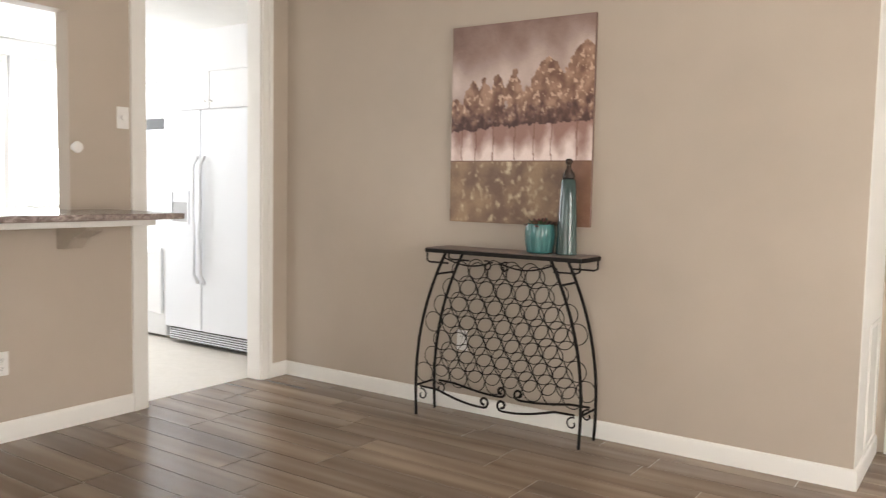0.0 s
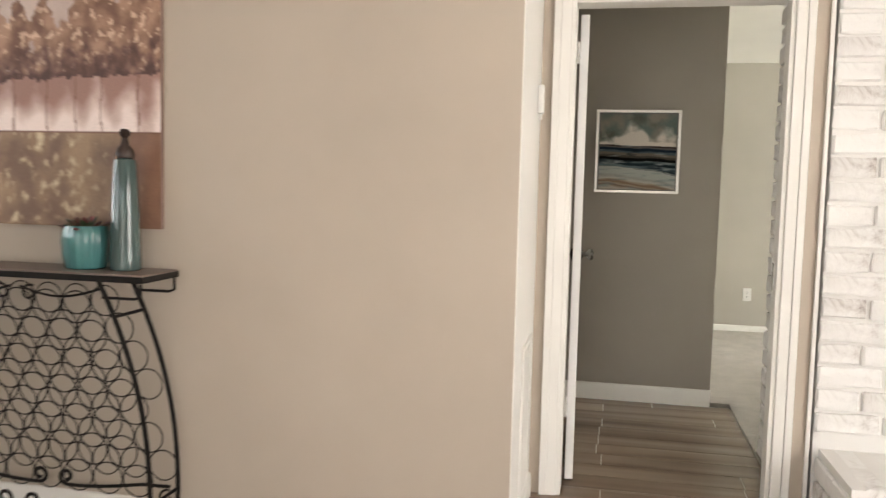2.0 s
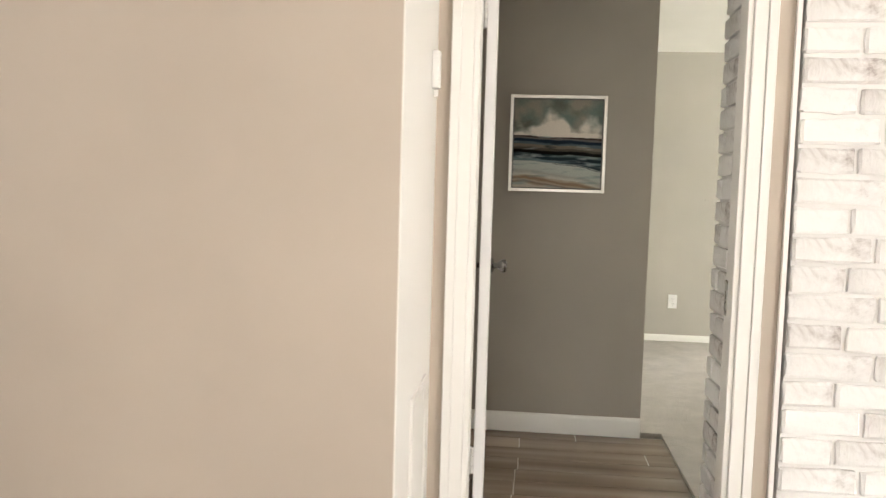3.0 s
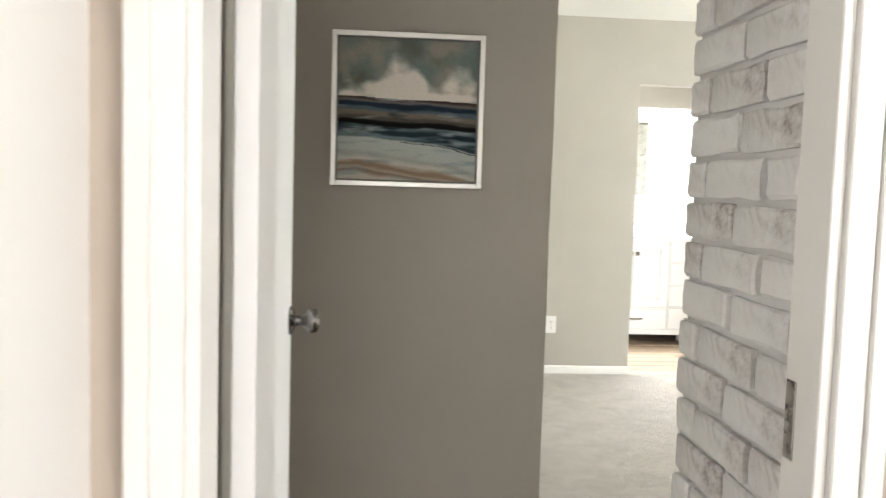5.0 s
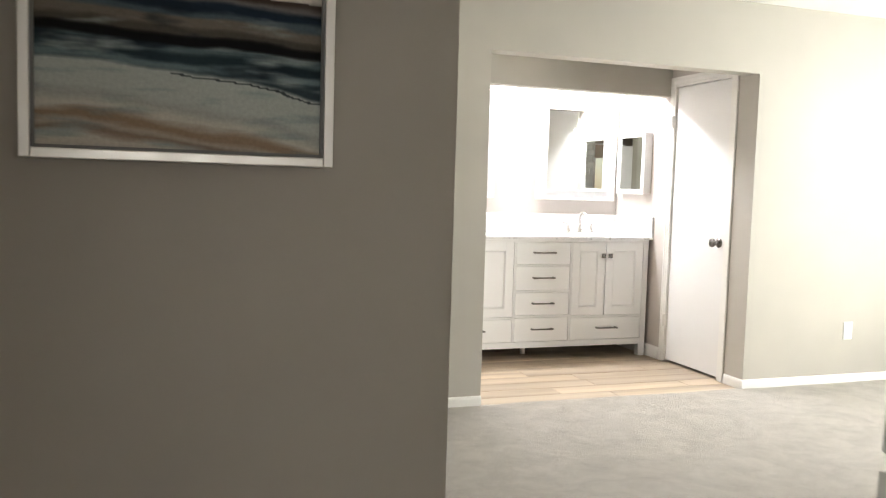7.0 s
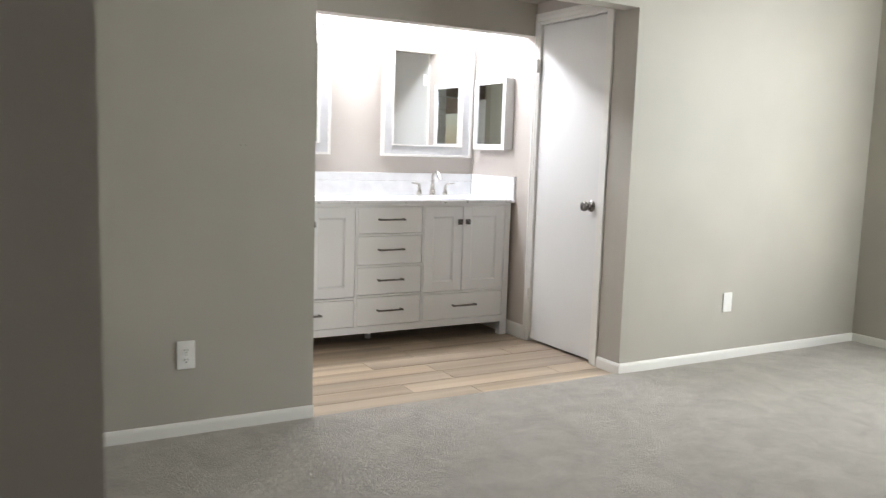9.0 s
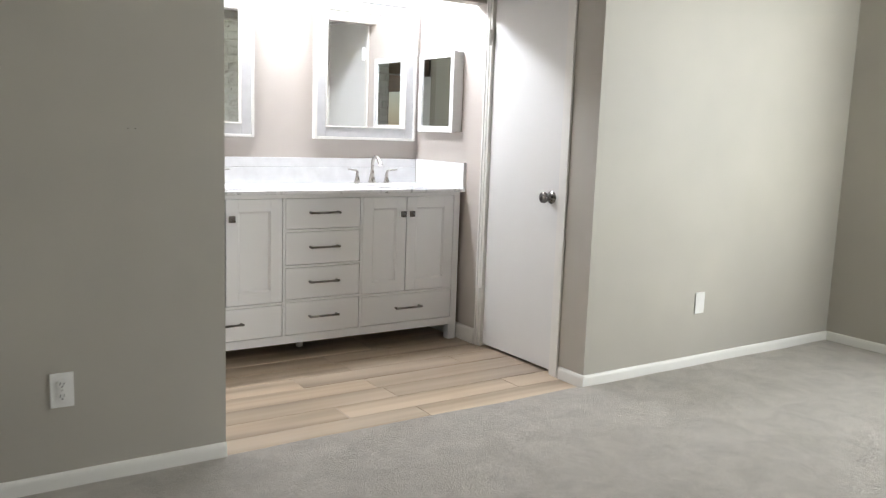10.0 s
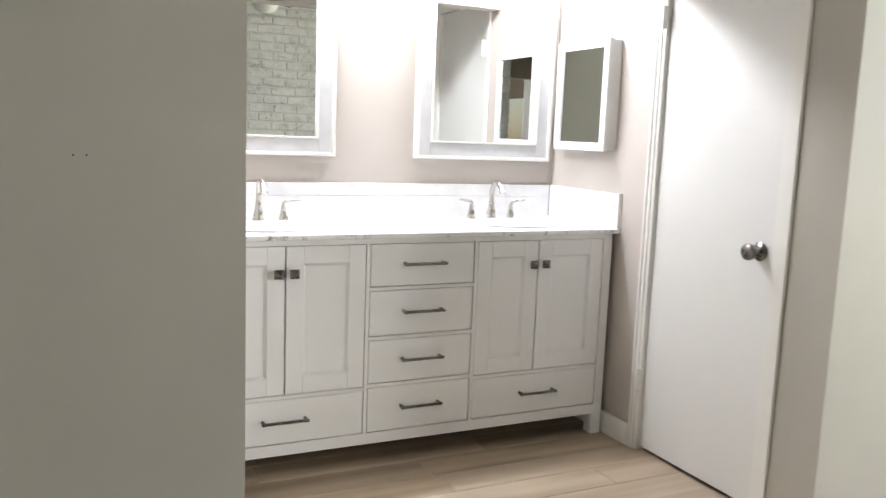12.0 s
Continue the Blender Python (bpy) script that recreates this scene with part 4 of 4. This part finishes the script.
def shaker(x0, x1, z0, z1, kx):
    x0, x1, z0, z1 = x0 + 0.003, x1 - 0.003, z0 + 0.003, z1 - 0.003
    d = part("door", frame_bm(x0, x1, z0, z1, 0.062, VY + 0.002, VY + 0.02, 0.0016), VANPAINT, vanity)
    bm = bmesh.new()   # recessed panel with a sloped edge
    o = [bm.verts.new((x, VY + 0.004, z)) for x, z in ((x0 + 0.0615, z0 + 0.0615), (x1 - 0.0615, z0 + 0.0615), (x1 - 0.0615, z1 - 0.0615), (x0 + 0.0615, z1 - 0.0615))]
    i_ = [bm.verts.new((x, VY + 0.013, z)) for x, z in ((x0 + 0.072, z0 + 0.072), (x1 - 0.072, z0 + 0.072), (x1 - 0.072, z1 - 0.072), (x0 + 0.072, z1 - 0.072))]
    bm.faces.new(i_)
    for k in range(4):
        bm.faces.new((o[k], o[(k + 1) % 4], i_[(k + 1) % 4], i_[k]))
    part("door_panel", bm, VANPAINT, d)
    part("handle", knob_square(kx, z1 - 0.095), DARKNICKEL, d, "square pyramid nickel knob")


for z0, z1 in ((0.689, 0.852), (0.502, 0.677), (0.321, 0.490), (0.132, 0.309)):
    drawer(2.866, 3.297, z0, z1)
for a, b in ((2.256, 2.853), (3.310, 3.904)):
    drawer(a, b, 0.132, 0.300)
    mid = (a + b) / 2 - (0.02 if a > 3 else 0.0)
    shaker(a, mid, 0.312, 0.852, mid - 0.028)
    shaker(mid, b, 0.312, 0.852, mid + 0.028)
part("drawer_rail", boxes((2.866, 3.297, VY, VY + 0.021, 0.677, 0.689), (2.866, 3.297, VY, VY + 0.021, 0.490, 0.502), (2.866, 3.297, VY, VY + 0.021, 0.309, 0.321),
                          (2.256, 2.853, VY, VY + 0.021, 0.300, 0.312), (3.310, 3.904, VY, VY + 0.021, 0.300, 0.312)), VANPAINT, vanity)

_top = thing("vanity_countertop", pose(0, 0, 0), "white stone vanity top with grey veins", "worktop")
part("stone_slab", box(bmesh.new(), 2.2, 3.966, 9.122, 9.675, 0.8725, 0.891, 0.004, 2), MARBLE, _top)
for cx in (2.555, 3.60):
    t = thing("sink", pose(cx, 9.38, 0.891), "white oval basin set in the vanity top", "sink")
    bm = lathe([(1.0, 0.001), (1.0, 0.004), (0.94, 0.006), (0.88, 0.002), (0.6, 0.0025), (0.0005, 0.0022)], 40)
    moved(bm, Matrix.Diagonal((0.215, 0.165, 1, 1)))
    part("basin", bm, PORCELAIN, t, "", True)
    f = thing("faucet", pose(cx, 9.585, 0.891), "brushed nickel widespread faucet with lever handles", "faucet")
    _z = lambda r, h: [(0.0005, 0), (r, 0), (r, 0.004), (r * 0.85, 0.012), (r * 0.55, h * 0.6), (r * 0.42, h), (0.0005, h + 0.001)]
    part("spout_base", lathe(_z(0.026, 0.085), 20), NICKEL, f, "", True)
    pts = [(0, 0, 0.08), (0, 0, 0.115)] + [(0, -0.045 + 0.045 * math.cos(radians(a)), 0.115 + 0.045 * math.sin(radians(a))) for a in range(15, 151, 15)] + [(0, -0.10, 0.118)]
    part("spout", tube(pts, [0.0105] * (len(pts) - 2) + [0.012, 0.014], 12), NICKEL, f, "", True)
    for s in (-1, 1):
        h = part("handle_base", moved(lathe(_z(0.021, 0.06), 18), pose(s * 0.10, 0, 0)), NICKEL, f, "", True)
        part("lever", tube([(s * 0.10, 0, 0.058), (s * 0.102, -0.002, 0.07), (s * 0.112, -0.006, 0.079), (s * 0.165, -0.012, 0.085)], [0.0085, 0.008, 0.007, 0.004], 10), NICKEL, h, "", True)
_t = thing("backsplash", pose(0, 0, 0), "glossy white tiled backsplash along the vanity", "backsplash")
for z0, z1 in ((0.891, 0.984), (0.9852, 1.038)):
    part("tile", box(bmesh.new(), 2.2, 3.951, 9.662, 9.68, z0, z1, 0.0012, 1), SPLASH, _t)
    part("tile", box(bmesh.new(), 3.953, 3.97, 9.135, 9.661, z0, z1, 0.0012, 1), SPLASH, _t)
part("edge_trim", boxes((3.951, 3.97, 9.1295, 9.1345, 0.891, 1.039)), SPLASH, _t, "thin white edge strip")

for k, (x0, x1) in enumerate(((2.203, 2.886), (3.248, 3.931))):
    t = thing("wall_mirror", pose(0, 0, 0), "rectangular wall mirror in a wide silver-grey frame", "mirror", "vanity mirrors")
    part("outer_moulding", frame_bm(x0, x1, 1.148, 1.968, 0.016, 9.642, 9.68, 0.003), TRIM, t, "white raised rim")
    part("frame_face", frame_bm(x0 + 0.016, x1 - 0.016, 1.164, 1.952, 0.055, 9.652, 9.68, 0.002), MIRRORFRAME, t)
    part("inner_bead", frame_bm(x0 + 0.071, x1 - 0.071, 1.219, 1.897, 0.008, 9.646, 9.68, 0.002), TRIM, t, "white inner bead")
    part("glass", boxes((x0 + 0.079, x1 - 0.079, 9.665, 9.67, 1.227, 1.889)), MIRROR, t, "clear mirror glass")

_t = thing("medicine_cabinet", pose(3.97, 9.38, 1.443), "small white framed mirrored medicine cabinet", "cabinet")
part("body", box(bmesh.new(), -0.05, 0.0, -0.185, 0.185, -0.228, 0.228, 0.002, 1), KITCHWHITE, _t)
_d = part("door", moved(frame_bm(-0.19, 0.19, -0.233, 0.233, 0.036, 0.0, 0.02, 0.003), pose(-0.0505, 0, 0, 0, 0, 90)), KITCHWHITE, _t)
_d.location.x = -0.0
part("mirror_glass", boxes((-0.0625, -0.0585, -0.155, 0.155, -0.198, 0.198)), MIRROR, _d, "mirror panel")

for cx in (2.545, 3.59):
    t = thing("vanity_light", pose(cx, 9.68, 2.17), "lit vanity light bar with three frosted globes", "wall light", "vanity lights")
    part("light_bar", box(bmesh.new(), -0.27, 0.27, -0.035, 0, -0.045, 0.045, 0.006, 2), NICKEL, t)
    for x in (-0.19, 0.0, 0.19):
        h = part("lamp_holder", moved(lathe([(0.0005, 0), (0.022, 0), (0.014, 0.02), (0.012, 0.08), (0.026, 0.09), (0.026, 0.106), (0.0005, 0.107)], 16), pose(x, -0.035, 0, 90)), NICKEL, t)
        part("globe", moved(lathe([(0.0005, -0.065), (0.032, -0.056), (0.056, -0.032), (0.065, 0), (0.056, 0.032), (0.032, 0.056), (0.0005, 0.065)], 20), pose(x, -0.2, 0)), BULB, h, "glowing frosted glass globe", True)

# ceiling fan of the bedroom
_t = thing("ceiling_fan", pose(3.43, 6.0, 2.335), "ceiling fan with dark blades and a frosted bowl light", "ceiling fan")
part("downrod", tube([(0, 0, 0.06), (0, 0, 0.47)], 0.014, 12), NICKEL, _t)
part("motor", lathe([(0.0005, 0.08), (0.05, 0.08), (0.1, 0.05), (0.105, 0.0), (0.08, -0.03), (0.05, -0.045), (0.0005, -0.046)][::-1], 28), NICKEL, _t, "", True)
part("light_bowl", lathe([(0.0005, -0.135), (0.05, -0.128), (0.09, -0.105), (0.108, -0.065), (0.11, -0.047), (0.0005, -0.0465)], 28), plain("frosted_bowl", (0.8, 0.78, 0.72), 0.3), _t, "frosted glass bowl", True)
for k in range(5):
    m = pose(0, 0, 0, 0, 0, 72 * k + 20)
    _b = part("blade", moved(box(bmesh.new(), 0.17, 0.62, -0.06, 0.06, 0.012, 0.019, 0.003, 1), m @ pose(0, 0, 0, 10)), plain("dark_walnut", (0.06, 0.04, 0.03), 0.4), _t, "dark walnut blade")
    part("blade_arm", moved(tube([(0.09, 0, 0.0), (0.14, 0, 0.005), (0.2, 0, 0.011)], 0.009, 8), m), NICKEL, _b)

# ---------------------------------------------------------------- brick chimney
chimney = thing("brick_chimney", pose(0, 0, 0), "whitewashed brick chimney breast between hall and living room", "chimney")
part("mortar_core", boxes((1.212, 4.6, 3.735, 3.831, 0, HB), (1.173, 4.6, 3.831, 4.507, 0, HB)), MORTAR, chimney, "painted mortar joints")
part("hearth", boxes((1.235, 2.9, 3.30, 3.734, 0, 0.289)), MORTAR, chimney, "mortar bed of the raised hearth")
structure("trim_chimney_edge", boxes((1.186, 1.2, 3.728, 3.744, 0, HL)), TRIM, "thin white trim strip beside the brick", "trim")


def brick_mesh(w, h, d, seed, nx=5, nz=4):
    """One worn brick, face towards -y, centred; d deep."""
    rng = random.Random(seed)
    bm = bmesh.new()
    g = {}
    us = [0, 0.035, 0.35, 0.65, 0.965, 1] if nx == 5 else [0, 0.08, 0.92, 1]
    vs = [0, 0.1, 0.5, 0.9, 1]
    for i in range(nx + 1):
        for j in range(nz + 1):
            rim = i in (0, nx) or j in (0, nz)
            x = w * (us[i] - 0.5) + (rng.uniform(-0.004, 0.003) if i in (0, nx) else 0)
            z = h * (vs[j] - 0.5) + (rng.uniform(-0.0035, 0.0025) if j in (0, nz) else 0)
            corner = i in (0, nx) and j in (0, nz)
            y = -d + (rng.uniform(0.003, 0.007) if rim else rng.uniform(-0.0015, 0.0015)) + (0.003 if corner else 0)
            g[i, j] = bm.verts.new((x * (0.99 if corner else 1), y, z * (0.95 if corner else 1)))
    for i in range(nx):
        for j in range(nz):
            bm.faces.new((g[i, j], g[i + 1, j], g[i + 1, j + 1], g[i, j + 1]))
    rim = [e for e in bm.edges if e.is_boundary]
    for v in bmesh.ops.extrude_edge_only(bm, edges=rim)["geom"]:
        if isinstance(v, bmesh.types.BMVert):
            v.co.y = 0.01
    bmesh.ops.recalc_face_normals(bm, faces=bm.faces)
    me = bpy.data.meshes.new("brick")
    bm.to_mesh(me)
    bm.free()
    me.materials.append(BRICK)
    me.shade_smooth()
    me.set_sharp_from_angle(angle=radians(30))
    return me


PITCH, LEN = 0.088, 0.25
BR = random.Random(4)
WHOLE = [brick_mesh(LEN - 0.0125, PITCH - 0.0135, 0.016, s) for s in range(7)]
SHORT = {}


def course(a0, a1, row, first):
    """(centre, length) of the bricks of one course from a0 to a1; first: length of the end brick."""
    x, out = a0, []
    cut = first if row % 2 else LEN
    while x < a1 - 0.03:
        w = min(cut * BR.uniform(0.94, 1.06), a1 - x)
        out.append((x + w / 2, w))
        x, cut = x + w, LEN
    return out


def brick_at(m, w, parent):
    if LEN * 0.99 < w < LEN * 1.01:
        me = BR.choice(WHOLE)
    else:
        key = (round(w, 2), BR.randrange(3))
        if key not in SHORT:
            SHORT[key] = brick_mesh(key[0] - 0.0125, PITCH - 0.0135, 0.016, len(SHORT) + 50, 5 if w > 0.15 else 3)
        me = SHORT[key]
    ob = new("brick", me)
    ob.parent = parent
    ob.matrix_basis = m @ pose(0, BR.uniform(-0.003, 0.003), BR.uniform(-0.0015, 0.0015), BR.uniform(-0.6, 0.6), BR.uniform(-0.5, 0.5), BR.uniform(-0.7, 0.7))


rows = int(2.6 / PITCH)
for r in range(rows):
    z = (r + 0.5) * PITCH
    if z > 0.31:
        for c, w in course(1.205, 2.15, r, 0.165):
            brick_at(pose(c, 3.735, z), w, chimney)
    if z < 2.4:
        for c, w in course(0.0, 0.685, r + 1, 0.10):      # hall face, from its far end
            brick_at(pose(1.173, 4.516 - c, z, 0, 0, -90), w, chimney)
for r in range(3):
    for c, w in course(1.235, 2.15, r, 0.125):
        brick_at(pose(c, 3.30, (r + 0.5) * PITCH), w, chimney)
    for c, w in course(0.0, 0.44, r, 0.125):
        brick_at(pose(1.235, 3.735 - c, (r + 0.5) * PITCH, 0, 0, -90), w, chimney)
for k in range(7):
    bm_w = 0.13
    for j in range(2):
        brick_at(pose(1.32 + k * 0.13, 3.40 + j * 0.23, 0.277, -90, 0, 0) @ pose(0, 0, 0, 0, 90, 0), 0.22, chimney)


def brick_field(name, x0, x1, z1, m):
    """A far brick face joined into one mesh, seen only in the mirrors."""
    verts, faces = [], []
    for r in range(int(z1 / PITCH)):
        for c, w in course(x0, x1, r, 0.125):
            me = WHOLE[BR.randrange(7)]
            k = (w - 0.0125) / (LEN - 0.0125)
            base = len(verts)
            off = BR.uniform(-0.003, 0.003)
            verts += [m @ Vector((v.co.x * k + c, v.co.y + off, v.co.z + (r + 0.5) * PITCH)) for v in me.vertices]
            faces += [[base + i for i in p.vertices] for p in me.polygons]
    me = bpy.data.meshes.new(name)
    me.from_pydata(verts, [], faces)
    me.materials.append(BRICK)
    ob = new(name, me)
    ob.parent = chimney
    ob["kind"] = "stuff"
    return ob


brick_field("brick_face", 0.0, 3.42, 3.0, pose(4.6, 4.507, 0, 0, 0, 180))
brick_field("brick_face", 2.15, 3.2, 2.7, pose(0, 3.735, 0))

# ---------------------------------------------------------------- floor planks
PL, PW = 0.914, 0.152
FR = random.Random(9)


def plank_mesh(w, d, material):
    bm = box(bmesh.new(), 0, w - 0.0045, 0, d - 0.0045, -0.006, 0.0, 0.0, 1)
    me = bpy.data.meshes.new("plank")
    bmesh.ops.recalc_face_normals(bm, faces=bm.faces)
    bm.to_mesh(me)
    bm.free()
    me.materials.append(material)
    return me


PM = {}


def lay(x0, x1, y0, y1, parent, near, material=PLANK):
    """Planks along x in a random stagger; those outside the near stretch are joined."""
    rest_v, rest_f = [], []
    y, r = y0, 0
    while y < y1 - 0.01:
        d = min(PW, y1 - y)
        x = x0 - FR.choice((0.0, 0.305, 0.61)) - FR.uniform(0, 0.03)
        while x < x1 - 0.01:
            a, b = max(x, x0), min(x + PL, x1)
            if b - a > 0.02:
                if near((a + b) / 2, y + d / 2):
                    key = (round(b - a, 3), round(d, 3), material)
                    if key not in PM:
                        PM[key] = plank_mesh(*key)
                    ob = new("plank", PM[key])
                    ob.parent = parent
                    ob.location = (a, y, FR.uniform(-0.0004, 0.0004))
                else:
                    k = len(rest_v)
                    rest_v += [(p, q, s) for p in (a, b - 0.0045) for q in (y, y + d - 0.0045) for s in (-0.006, 0)]
                    rest_f += [[k + i for i in q] for q in ((0, 1, 3, 2), (4, 6, 7, 5), (0, 4, 5, 1), (2, 3, 7, 6), (1, 5, 7, 3))]
            x += PL
        y, r = y + PW, r + 1
    if rest_v:
        me = bpy.data.meshes.new("planks")
        me.from_pydata(rest_v, [], rest_f)
        me.materials.append(material)
        ob = new("planks", me)
        ob.parent = parent
        ob["kind"] = "stuff"


_floor, _floor_a = bpy.data.objects["floor"], bpy.data.objects["floor_alcove"]
lay(-3.43, 3.2, -3.568, 3.08, _floor, lambda x, y: -3.5 < x < -0.2 and y > 0.8 and y < 3.1)
lay(0.122, 1.2, 3.08, 3.86, _floor, lambda x, y: True)
lay(0.12, 1.15, 3.86, 5.345, _floor, lambda x, y: x > 0.0)
lay(2.195, 4.05, 8.075, 9.68, _floor_a, lambda x, y: True, PLANK_LIT)
